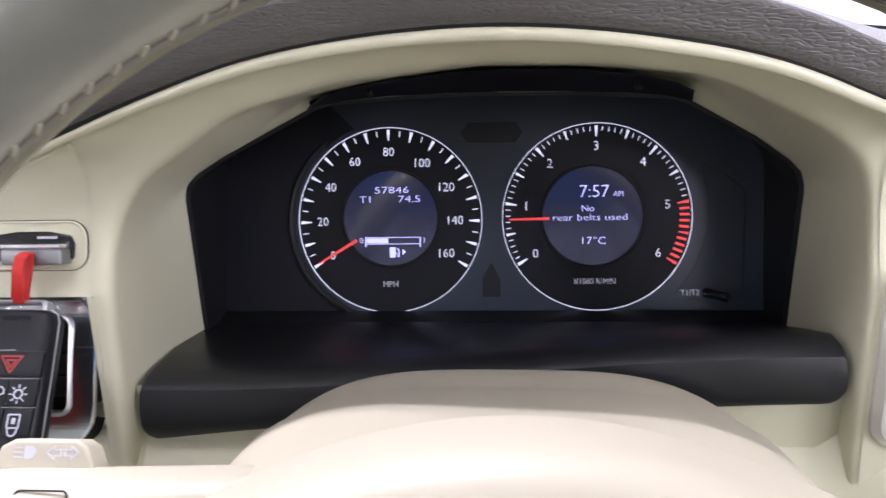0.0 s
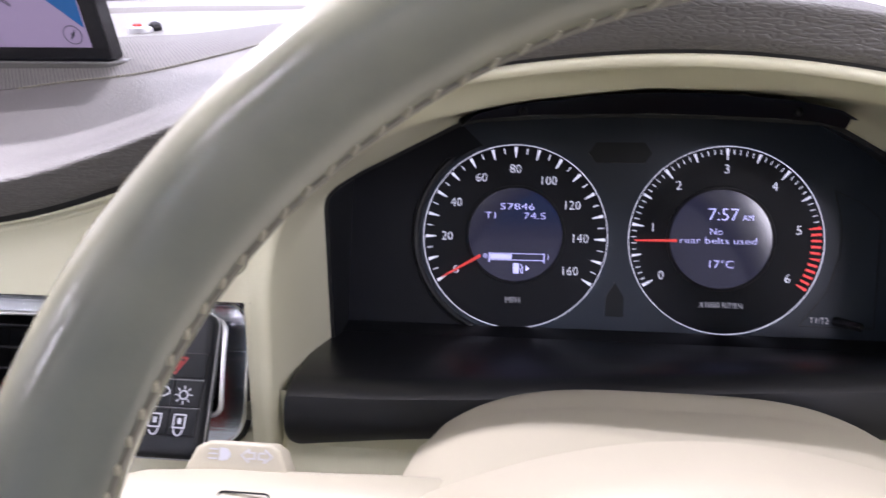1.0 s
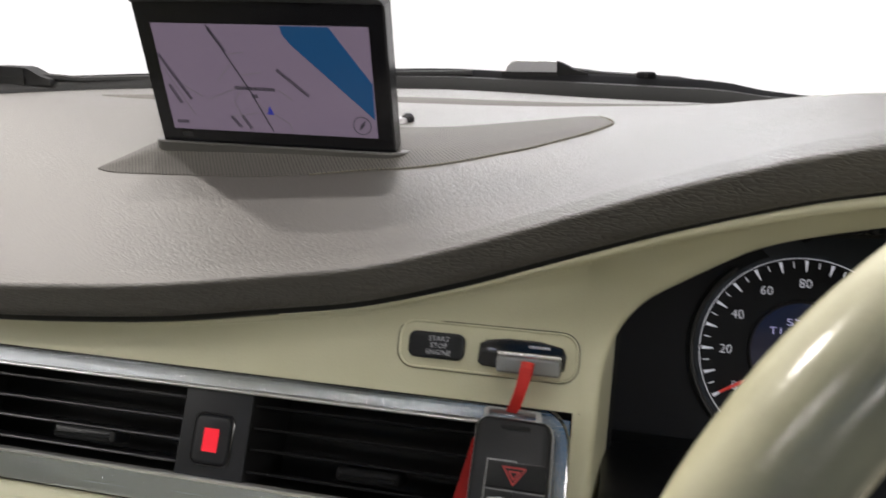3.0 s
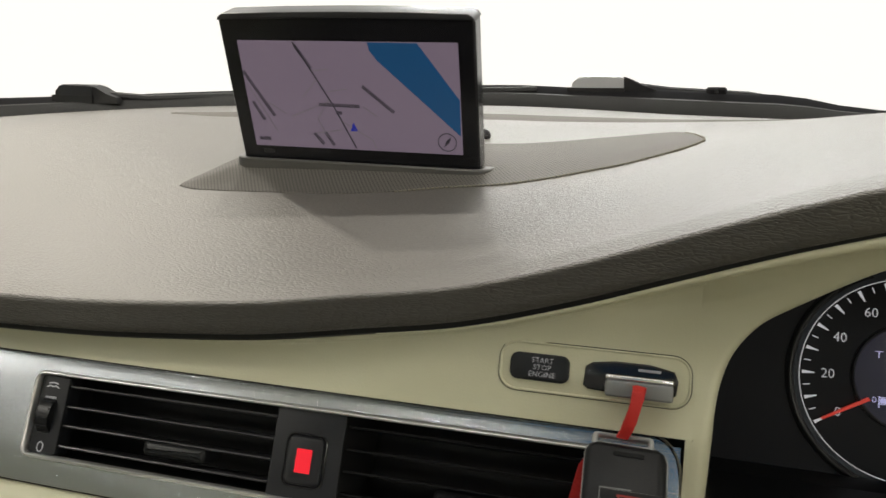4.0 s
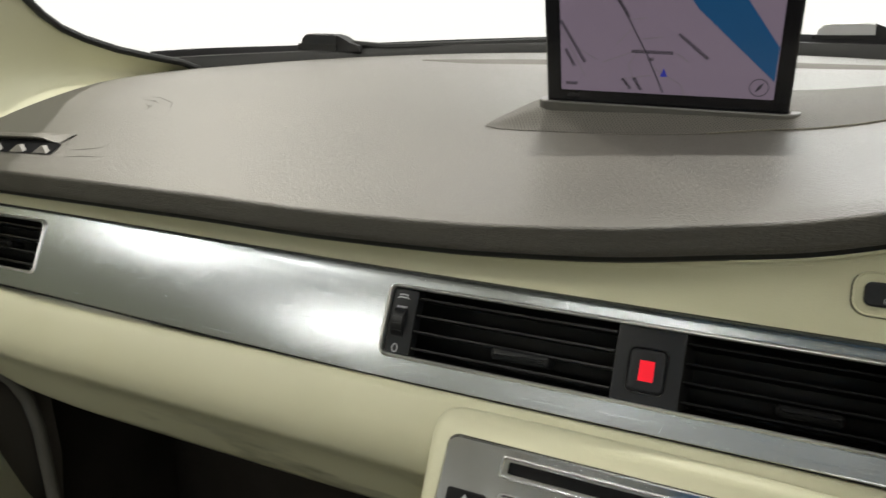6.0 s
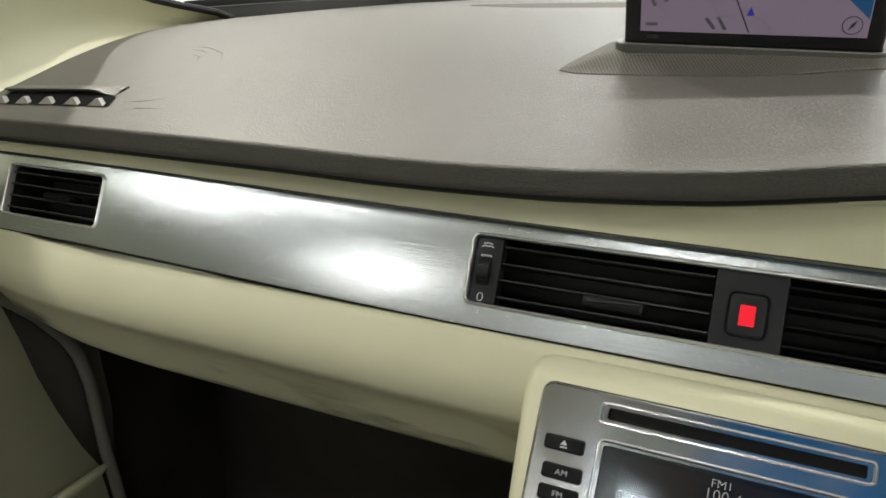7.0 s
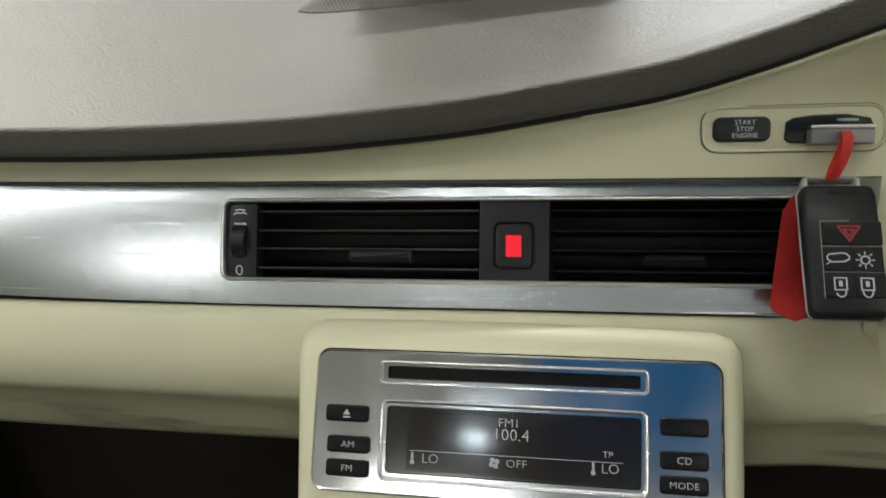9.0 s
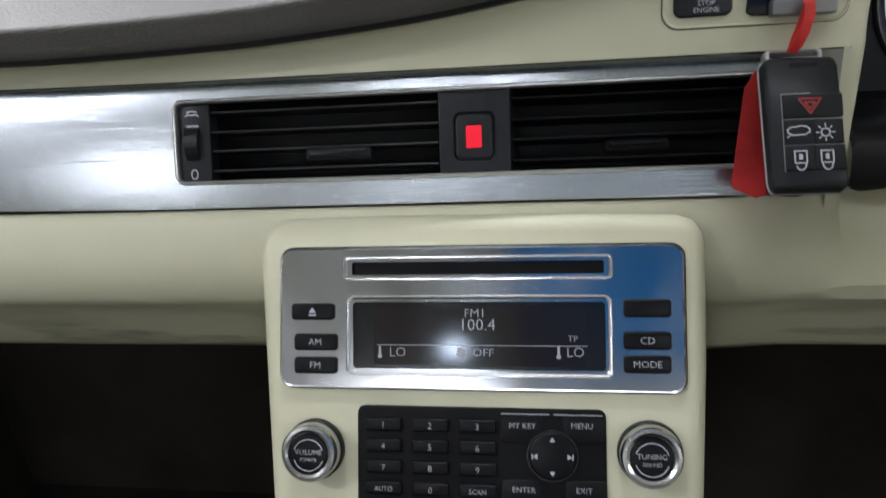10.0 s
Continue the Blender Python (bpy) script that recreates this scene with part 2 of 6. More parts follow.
LEDGE = mottled("scuffed_black_ledge_plastic", (0.006, 0.0063, 0.0075), (0.010, 0.0105, 0.012), 0.34, 0.35, 700, stretch=(0.08, 1, 1), spec=0.5, stain=14, bump_dist=0.0002, rough_var=0.12)
GLOSS = mottled("glossy_black", (0.008, 0.008, 0.010), (0.011, 0.011, 0.013), 0.16, rough_var=0.06)
DIAL = mottled("dial_print_black", (0.006, 0.007, 0.010), (0.008, 0.009, 0.013), 0.5, spec=0.2, rough_var=0.05)
# Dial plate print, made paler and bluer to carry a bluish reflection.
DIAL_GREY = mottled("dial_grey_with_reflection", (0.020, 0.027, 0.038), (0.026, 0.034, 0.047), 0.36, spec=0.3, rough_var=0.05)
SEAL = mottled("grey_seal_fabric", (0.16, 0.155, 0.14), (0.20, 0.195, 0.18), 0.85, 0.4, 700, spec=0.2)
DARK = mottled("dark_carpet", (0.017, 0.015, 0.0125), (0.032, 0.028, 0.024), 0.95, 0.5, 300, spec=0.1)
HEADLINER = mottled("cream_headliner", (0.70, 0.68, 0.60), (0.75, 0.73, 0.65), 0.9, 0.3, 300)
RUBBER = mottled("black_rubber", (0.008, 0.008, 0.008), (0.013, 0.013, 0.013), 0.6, spec=0.25)
RED = mottled("red_ribbon", (0.52, 0.022, 0.018), (0.66, 0.035, 0.028), 0.5, 0.4, 900, stain=60)
DIM_RED = mottled("dull_red_print", (0.24, 0.02, 0.02), (0.32, 0.03, 0.025), 0.5)
TAG_RED = mottled("dark_red_fabric", (0.26, 0.012, 0.012), (0.40, 0.020, 0.018), 0.7, 0.5, 700, stain=70, spec=0.2)
# Weak glow added to plain printed marks to brighten them.
WHITE = glowing("glowing_white_print", (0.85, 0.85, 0.9), 0.25)
LIT = glowing("dial_mark_white", (0.9, 0.92, 1.0), 0.5)
REDLIT = glowing("dial_mark_red", (0.9, 0.05, 0.04), 0.55)
NEEDLE = glowing("needle_red", (0.90, 0.07, 0.05), 0.45)
HAZ = glowing("hazard_lamp_red", (1.0, 0.003, 0.025), 0.85)
LCD = glowing("lcd_dark", (0.026, 0.021, 0.021), 0.30, 0.10)
LCD_BLUE = glowing("lcd_blue", (0.036, 0.038, 0.080), 0.22, 0.08)
LCD_TEXT = glowing("lcd_text", (0.55, 0.55, 0.92), 0.7)
LCD_PALE = glowing("lcd_pale_text", (0.72, 0.70, 0.74), 0.2)
MAP = glowing("map_ground", (0.37, 0.29, 0.40), 0.32, 0.25)
MAP_BLUE = glowing("map_river", (0.020, 0.110, 0.28), 0.38, 0.25)
MAP_INK = glowing("map_ink", (0.075, 0.065, 0.09), 0.2)
MAP_GREY = glowing("map_street", (0.27, 0.23, 0.27), 0.3)
MAP_MARK = glowing("map_position_mark", (0.02, 0.03, 0.35), 0.6)
COWL = mottled("weathered_black_cowl", (0.005, 0.005, 0.0055), (0.009, 0.009, 0.010), 0.85, spec=0.05)
SURROUND = mottled("smooth_grey_slot_plastic", (0.060, 0.057, 0.053), (0.072, 0.069, 0.064), 0.36, spec=0.5, rough_var=0.05)
VENT_BLACK = mottled("satin_black_vent_plastic", (0.013, 0.013, 0.015), (0.019, 0.019, 0.021), 0.30, spec=0.5, rough_var=0.05)
DUCT = mottled("dark_opening_fill", (0.004, 0.004, 0.005), (0.006, 0.006, 0.007), 0.9, spec=0.05)
# Louvre grey, raised in colour for the light that falls on them.
TOOTH = mottled("lit_louvre_grey", (0.20, 0.19, 0.18), (0.25, 0.24, 0.225), 0.6)
LOCK = mottled("silver_plastic", (0.42, 0.43, 0.44), (0.5, 0.5, 0.51), 0.35, metal=0.5)
GLASS, _n, _l, _b = nodes("window_glass", 0.0, 0.0, (1, 1, 1))
_b.inputs["Transmission Weight"].default_value = 1.0
_b.inputs["IOR"].default_value = 1.02


# ---- building helpers ----
def plane_m(x, y, z, tilt, yaw=0.0):
    """Local frame on a face that leans back by tilt: x to the right, y up the face, z towards the driver."""
    t, w = radians(tilt), radians(yaw)
    u = Vector((math.cos(w), math.sin(w), 0))
    f = Vector((-math.sin(w), math.cos(w), 0))
    v = Vector((0, 0, 1)) * math.cos(t) + f * math.sin(t)
    n = u.cross(v)
    return Matrix(((u.x, v.x, n.x, x), (u.y, v.y, n.y, y), (u.z, v.z, n.z, z), (0, 0, 0, 1)))


def thing(name, label, category, group="", kind="", m=None):
    ob = new(name)
    ob.empty_display_size = 0.01
    if m is not None:
        ob.matrix_world = m
    return tagged(ob, label, category, group, kind)


def smooth(me, flat=False):
    for p in me.polygons:
        p.use_smooth = not flat
    if not flat:
        me.set_sharp_from_angle(angle=radians(38))


def part(name, bm, material, parent=None, label="", kind="", flat=False):
    me = bpy.data.meshes.new(name)
    bmesh.ops.recalc_face_normals(bm, faces=bm.faces[:])
    bm.to_mesh(me)
    bm.free()
    me.materials.append(material)
    smooth(me, flat)
    ob = new(name, me)
    if parent:
        ob.parent = parent
    return tagged(ob, label, kind=kind)


def rrect(w, h, r, cx=0.0, cy=0.0, n=5):
    r = min(r, w / 2 - 1e-5, h / 2 - 1e-5)
    pts = []
    for sx, sy, a0 in ((1, -1, -90), (1, 1, 0), (-1, 1, 90), (-1, -1, 180)):
        for i in range(n + 1):
            a = radians(a0 + 90 * i / n)
            pts.append((cx + sx * (w / 2 - r) + r * math.cos(a), cy + sy * (h / 2 - r) + r * math.sin(a)))
    return pts


def circle(r, cx=0.0, cy=0.0, n=48):
    return [(cx + r * math.cos(2 * math.pi * i / n), cy + r * math.sin(2 * math.pi * i / n)) for i in range(n)]


def offset(pts, d):
    """Moves a counter-clockwise outline inwards by d."""
    out, k = [], len(pts)
    for i in range(k):
        a, b, c = Vector(pts[i - 1]), Vector(pts[i]), Vector(pts[(i + 1) % k])
        e, f = (b - a).normalized(), (c - b).normalized()
        nrm = Vector((-e.y - f.y, e.x + f.x))
        nrm = nrm.normalized() if nrm.length > 1e-9 else Vector((-e.y, e.x))
        cosine = max(0.4, nrm.dot(Vector((-e.y, e.x))))
        q = b + nrm * d / cosine
        out.append((q.x, q.y))
    return out


def rings(bm, loops, cap0=True, cap1=True):
    vs = [[bm.verts.new(p) for p in lp] for lp in loops]
    k = len(vs[0])
    for a, b in zip(vs, vs[1:]):
        for i in range(k):
            bm.faces.new((a[i], a[(i + 1) % k], b[(i + 1) % k], b[i]))
    if cap0:
        bm.faces.new(vs[0][::-1])
    if cap1:
        bm.faces.new(vs[-1])
    return bm


def prism(bm, pts, z0, z1, bevel=0.0):
    loops = [[(x, y, z0) for x, y in pts]]
    if bevel:
        for k in range(4):
            a = math.pi / 2 * k / 3
            loops.append([(x, y, z1 - bevel + bevel * math.sin(a)) for x, y in offset(pts, bevel * (1 - math.cos(a)))])
    else:
        loops.append([(x, y, z1) for x, y in pts])
    return rings(bm, loops)


def frame_prism(bm, outer, inner, z0, z1, bevel=0.0):
    """A ring-shaped prism between two outlines with the same number of points."""
    o2, i2 = (offset(outer, bevel), offset(inner, -bevel)) if bevel else (outer, inner)
    loops = [[(x, y, z0) for x, y in outer], [(x, y, z1 - bevel) for x, y in outer]]
    if bevel:
        loops += [[(x, y, z1) for x, y in o2], [(x, y, z1) for x, y in i2]]
    else:
        loops += [[(x, y, z1) for x, y in inner]]
    loops += [[(x, y, z1 - bevel) for x, y in inner]] if bevel else []
    loops += [[(x, y, z0) for x, y in inner]]
    vs = [[bm.verts.new(p) for p in lp] for lp in loops]
    k = len(vs[0])
    for a, b in zip(vs, vs[1:] + vs[:1]):
        for i in range(k):
            bm.faces.new((a[i], a[(i + 1) % k], b[(i + 1) % k], b[i]))
    return bm


def box(bm, x0, x1, y0, y1, z0, z1, bevel=0.0):
    s = bmesh.new()
    bmesh.ops.create_cube(s, size=1, matrix=Matrix.Translation(((x0 + x1) / 2, (y0 + y1) / 2, (z0 + z1) / 2)) @ Matrix.Diagonal((x1 - x0, y1 - y0, z1 - z0, 1)))
    if bevel:
        bmesh.ops.bevel(s, geom=s.edges[:], offset=bevel, segments=2, profile=0.5, affect="EDGES")
    me = bpy.data.meshes.new("tmp")
    s.to_mesh(me)
    s.free()
    bm.from_mesh(me)
    bpy.data.meshes.remove(me)
    return bm


def sheet(bm, grid, thick=0.0, close=False):
    """A surface from rows of points; thick gives it a back side, pushed against the mean normal."""
    vs = [[bm.verts.new(p) for p in row] for row in grid]
    fs = []
    for a, b in zip(vs, vs[1:]):
        m = len(a)
        for i in range(m if close else m - 1):
            fs.append(bm.faces.new((a[i], a[(i + 1) % m], b[(i + 1) % m], b[i])))
    if thick:
        bmesh.ops.solidify(bm, geom=fs, thickness=thick)
    return bm


def tube(bm, path, radius, n=8, caps=True):
    path = [Vector(p) for p in path]
    loops = []
    for i, p in enumerate(path):
        d = (path[min(i + 1, len(path) - 1)] - path[max(i - 1, 0)]).normalized()
        u = d.orthogonal().normalized() if not loops else (u - d * u.dot(d)).normalized()
        v = d.cross(u)
        r = radius[i] if isinstance(radius, (list, tuple)) else radius
        loops.append([p + r * (u * math.cos(2 * math.pi * k / n) + v * math.sin(2 * math.pi * k / n)) for k in range(n)])
    return rings(bm, loops, caps, caps)


def text(name, words, size, material, parent, x, y, z, m=None, align="CENTER", spin=0.0, depth=0.00012, wide=1.0):
    """Raised lettering on a face: x, y on the face, z above it, in the frame m of its parent."""
    cu = bpy.data.curves.new("tmp", "FONT")
    cu.body, cu.size, cu.align_x, cu.align_y, cu.extrude = words, size, align, "CENTER", depth
    cu.resolution_u = 2
    cu.offset = -0.013 * size
    ob = new("tmp", cu)
    me = bpy.data.meshes.new_from_object(ob.evaluated_get(bpy.context.evaluated_depsgraph_get()))
    bpy.data.objects.remove(ob)
    bpy.data.curves.remove(cu)
    me.transform((m or Matrix()) @ Matrix.Translation((x, y, z)) @ Matrix.Rotation(radians(spin), 4, "Z") @ Matrix.Diagonal((wide, 1, 1, 1)))
    me.materials.clear()
    me.materials.append(material)
    me.name = name
    ob = new(name, me)
    ob.parent = parent
    return ob


def polygon(bm, pts, z0, z1):
    return rings(bm, [[(x, y, z0) for x, y in pts], [(x, y, z1) for x, y in pts]])


def stroke(bm, path, w, z0=0.0, z1=0.0002, closed=False):
    """A flat line of width w along a path on a face."""
    pts = [Vector((x, y)) for x, y in path]
    k = len(pts)
    for i in range(k if closed else k - 1):
        a, b = pts[i], pts[(i + 1) % k]
        d = (b - a)
        if d.length < 1e-7:
            continue
        d.normalize()
        nn = Vector((-d.y, d.x)) * w / 2
        a2, b2 = a - d * w * 0.3, b + d * w * 0.3
        polygon(bm, [(a2 - nn)[:], (b2 - nn)[:], (b2 + nn)[:], (a2 + nn)[:]], z0, z1)
    return bm


def lerp(table, x):
    """Smooth interpolation in a table of (x, value)."""
    if x <= table[0][0]:
        return table[0][1]
    for i in range(len(table) - 1):
        (x0, a), (x1, b) = table[i], table[i + 1]
        if x <= x1:
            def slope(k):
                if k <= 0 or k >= len(table) - 1:
                    j = min(max(k, 0), len(table) - 1)
                    lo, hi = max(j - 1, 0), min(j + 1, len(table) - 1)
                else:
                    lo, hi = k - 1, k + 1
                return (table[hi][1] - table[lo][1]) / (table[hi][0] - table[lo][0])
            h = x1 - x0
            s = (x - x0) / h
            return (2 * s**3 - 3 * s**2 + 1) * a + (s**3 - 2 * s**2 + s) * h * slope(i) + (-2 * s**3 + 3 * s**2) * b + (s**3 - s**2) * h * slope(i + 1)
    return table[-1][1]


def span(a, b, n):
    return [a + (b - a) * i / (n - 1) for i in range(n)]


def step(a, b, x):
    t = min(1, max(0, (x - a) / (b - a)))
    return t * t * (3 - 2 * t)

# ---- the dashboard's shape ----
BROW_Z = [(-1.12, 0.884), (-0.9, 0.889), (-0.7, 0.890), (-0.6, 0.889), (-0.5, 0.891), (-0.45, 0.894), (-0.4, 0.898), (-0.35, 0.904), (-0.3, 0.911), (-0.25, 0.925),
          (-0.2, 0.943), (-0.15, 0.961), (-0.1, 0.976), (-0.05, 0.984), (0.0, 0.986), (0.05, 0.981), (0.1, 0.970), (0.15, 0.950), (0.2, 0.932), (0.3, 0.905), (0.5, 0.89)]
BROW_Y = [(-1.12, 0.30), (-0.9, 0.285), (-0.7, 0.283), (-0.5, 0.286), (-0.4, 0.290), (-0.3, 0.302), (-0.2, 0.298), (-0.1, 0.282), (0.0, 0.272), (0.1, 0.282), (0.2, 0.298), (0.5, 0.3)]
REAR_Z = [(-1.15, 0.962), (-1.05, 0.973), (-0.85, 0.990), (-0.65, 0.999), (-0.39, 1.0025), (-0.30, 1.0007), (-0.21, 0.9970), (-0.10, 0.9945), (0.0, 0.9925), (0.12, 0.980), (0.25, 0.950), (0.5, 0.93)]
REAR_Y = [(-1.15, 0.60), (-1.05, 0.655), (-0.85, 0.715), (-0.65, 0.745), (-0.35, 0.765), (0.0, 0.75), (0.3, 0.715), (0.5, 0.66)]
RISE = [(0.0, 0.0), (0.1, 0.15), (0.2, 0.30), (0.37, 0.56), (0.6, 0.82), (0.8, 0.93), (1.0, 1.0)]
BAND = 0.0192


def pad_edge(x):
    return lerp(BROW_Y, x) + 0.013, lerp(BROW_Z, x) + BAND - 0.0035 * step(0.03, 0.14, x)


def pad_point(x, s):
    """The dash top at s from its front edge (0) to the windscreen (1)."""
    ye, ze = pad_edge(x)
    yr, zr = lerp(REAR_Y, x), lerp(REAR_Z, x)
    hood = step(-0.32, -0.09, x) * step(0.45, 0.16, x)
    z = ze + (zr - ze) * lerp(RISE, s) + hood * 0.006 * math.sin(math.pi * min(1, s / 0.8)) + 0.0062 * step(-0.16, -0.04, x) * step(0.45, 0.16, x) * math.sin(math.pi * min(1, s / 0.85))
    y = ye + (yr - ye) * s
    return Vector((x, y, z + 0.0065 * math.exp(-((x + 0.38) / 0.17) ** 2 - ((y - 0.44) / 0.075) ** 2)))


def pad_z(x, y):
    ye, _ = pad_edge(x)
    return pad_point(x, min(1, max(0, (y - ye) / (lerp(REAR_Y, x) - ye)))).z


dashboard = thing("dashboard", "grey-brown grained dashboard with cream vinyl lower panels", "dashboard")
XS = span(-1.06, 0.5, 157)
SS = [0, 0.01, 0.022, 0.04, 0.07, 0.1, 0.14, 0.18, 0.23, 0.28, 0.34, 0.4, 0.47, 0.54, 0.62, 0.7, 0.8, 0.9, 1.0]
grid, fronts = [], []
for x in XS:
    yb, zb = lerp(BROW_Y, x), lerp(BROW_Z, x)
    ye, ze = pad_edge(x)
    row = [(x, yb + 0.05, zb + 0.004), (x, yb + 0.012, zb - 0.0025), (x, yb + 0.0055, zb - 0.0022), (x, yb + 0.0042, zb - 0.0008), (x, yb + 0.0034, zb + 0.003), (x, yb + 0.0026, zb + 0.008), (x, yb + 0.0017, zb + 0.0125), (x, yb + 0.0015, zb + 0.0139), (x, yb + 0.0020, zb + 0.0150), (x, yb + 0.0034, zb + 0.0158)]
    fronts.append(row)
    row = row[-1:] + [tuple(pad_point(x, s)) for s in SS]
    row.append((x, lerp(REAR_Y, x) + 0.012, lerp(REAR_Z, x) - 0.03))
    grid.append(row)
part("upper_pad", sheet(bmesh.new(), grid), DASH, dashboard, "grey-brown grained soft upper pad")
part("pad_front", sheet(bmesh.new(), fronts), DASH_BAND, dashboard, "coarsely grained front edge of the pad")

# embossed mark and scuffs at the passenger's end
for path in ([(-0.926, 0.4615), (-0.895, 0.456), (-0.867, 0.442), (-0.850, 0.420)], [(-0.905, 0.440), (-0.885, 0.431), (-0.8775, 0.413)], [(-0.918, 0.452), (-0.893, 0.446), (-0.874, 0.434)], [(-0.871, 0.317), (-0.850, 0.3215), (-0.8266, 0.323)], [(-0.880, 0.330), (-0.862, 0.334), (-0.842, 0.343)]):
    bm = bmesh.new()
    tube(bm, [(x, y, pad_z(x, y) - 0.0008) for x, y in path], [0.0008] + [0.0013] * (len(path) - 2) + [0.0008], 8)
    part("embossed_mark", bm, DASH, dashboard, "faint embossed mark")

# dark seal in the gap under the pad
grid = [[(x, lerp(BROW_Y, x) + 0.0055, lerp(BROW_Z, x) - 0.002), (x, lerp(BROW_Y, x) + 0.0062, lerp(BROW_Z, x) - 0.0048), (x, lerp(BROW_Y, x) + 0.0085, lerp(BROW_Z, x) - 0.0062), (x, lerp(BROW_Y, x) + 0.012, lerp(BROW_Z, x) - 0.0062), (x, lerp(BROW_Y, x) + 0.0125, lerp(BROW_Z, x) + 0.003)] for x in XS]
part("seal", sheet(bmesh.new(), grid), RUBBER, dashboard, "dark rubber gap seal")

# cream fascia between the pad and the metal trim
TRIM_TOP, TRIM_BOT = (0.3045, 0.8672), (0.2735, 0.8035)


def fascia_y(z):
    return 0.3045 + (z - 0.8672) * 0.38


def lip_z(x):
    """Lower edge of the fascia, where it meets the metal trim."""
    return 0.8667 + 0.0033 * step(-0.52, -0.97, x)


grid = []
for x in span(-1.12, -0.1922, 95):
    zt = lerp(BROW_Z, x) - 0.003
    z0 = lip_z(x)
    zs = span(z0, zt, 9)
    yt = lerp(BROW_Y, x) + 0.009
    row = [(x, fascia_y(z0) + 0.012, z0 - 0.0005)]
    for z in zs:
        k = (z - z0) / max(1e-4, zt - z0)
        y = fascia_y(z) * (1 - k**3) + yt * k**3
        row.append((x, y, z))
    row.append((x, yt + 0.03, zt + 0.004))
    grid.append(row)
part("fascia", sheet(bmesh.new(), grid), CREAM, dashboard, "cream grained vinyl fascia")
bm = bmesh.new()
path = []
for x in span(-1.10, -0.192, 80):
    z0, zt = lip_z(x), lerp(BROW_Z, x) - 0.003
    z = zt - 0.0062
    k = (z - z0) / max(1e-4, zt - z0)
    path.append((x, fascia_y(z) * (1 - k**3) + (lerp(BROW_Y, x) + 0.009) * k**3 + 0.0006, z))
tube(bm, path, 0.0019, 8)
part("fascia_bead", bm, CREAM, dashboard, "rounded cream bead along the fascia")

# lower panel under the trim: a bulging upper roll, a crease, then the receding knee panel
LOWER = [(0.300, 0.7935), (0.2855, 0.7960), (0.2825, 0.7967), (0.2800, 0.7962), (0.2768, 0.7927), (0.2725, 0.7867), (0.2665, 0.7765), (0.2625, 0.765), (0.264, 0.750), (0.2695, 0.741), (0.277, 0.737), (0.284, 0.730), (0.293, 0.716), (0.303, 0.698), (0.311, 0.684), (0.318, 0.6765), (0.335, 0.672), (0.42, 0.67), (0.60, 0.65)]


def lower_point(x, y, z):
    k = step(-0.25, -0.19, x)
    up = step(0.74, 0.80, z)
    y2 = y + 0.02 * step(-0.95, -1.12, x) + k * (0.0235 * up + 0.006 * (1 - up)) + 0.022 * step(-0.200, -0.180, x) * step(0.166, 0.150, x) * step(0.745, 0.765, z)
    return (x, y2, z + 0.012 * step(-0.85, -1.1, x))


grid = [[lower_point(x, y, z) for y, z in LOWER] for x in span(-1.12, 0.5, 110)]
part("glovebox_panel", sheet(bmesh.new(), grid), CREAM_PATCHY, dashboard, "cream vinyl panel over the glovebox, patchily darker low down")

# dark line above the metal trim
bm = bmesh.new()
sheet(bm, [[(x, fascia_y(lip_z(x)) + 0.0002, lip_z(x) + 0.0003), (x, fascia_y(lip_z(x)) + 0.0002, lip_z(x) - 0.0007), (x, fascia_y(lip_z(x)) + 0.004, lip_z(x) - 0.0005)] for x in span(-1.1, -0.192, 30)])
part("trim_gap", bm, BLACK, dashboard, "dark gap above the trim")

# ---- metal trim band with its vents ----
TM = plane_m(-0.372, 0.2955, 0.827, 24, 0.5)
TV0, TV1 = -0.0302, 0.0422


trim = thing("trim_panel", "brushed aluminium trim band across the dashboard", "trim panel", m=TM)


def trim_v0(u):
    r = 0.016
    base = TV0 + 0.0072 * step(-0.15, -0.60, u)
    return base + (r - math.sqrt(max(0, r * r - max(0, u - (0.1760 - r)) ** 2)))


def trim_v1(u):
    r = 0.016
    base = TV1 + 0.0034 * step(-0.15, -0.60, u) - 0.0025 * step(0.05, 0.18, u)
    return base - (r - math.sqrt(max(0, r * r - max(0, u - (0.1760 - r)) ** 2)))


def bow(v):
    return -1.6 * (v - 0.007) ** 2


HOLE_MAIN = (-0.1755, 0.1640, -0.0155, 0.0299)
HOLE_SIDE = (-0.6300, -0.5140, -0.0088, 0.0354)
us = sorted(set(span(-0.70, 0.1595, 110) + span(0.160, 0.1759, 18) + [HOLE_MAIN[0], HOLE_MAIN[1], HOLE_SIDE[0], HOLE_SIDE[1]]))
inner_v = [-0.0155, -0.0125, -0.0088, 0.0, 0.0075, 0.015, 0.0225, 0.0299, 0.0354]
bm = bmesh.new()
cols = []
for u in us:
    a, b = trim_v0(u), trim_v1(u)
    vs_ = [a - 0.0012, a, a * 0.6 - 0.0155 * 0.4] + inner_v + [0.0354 + (b - 0.0354) * 0.6, b, b + 0.0008]
    zs_ = [-0.006] + [bow(v) for v in vs_[1:-1]] + [-0.006]
    cols.append([bm.verts.new((u, v, z)) for v, z in zip(vs_, zs_)])
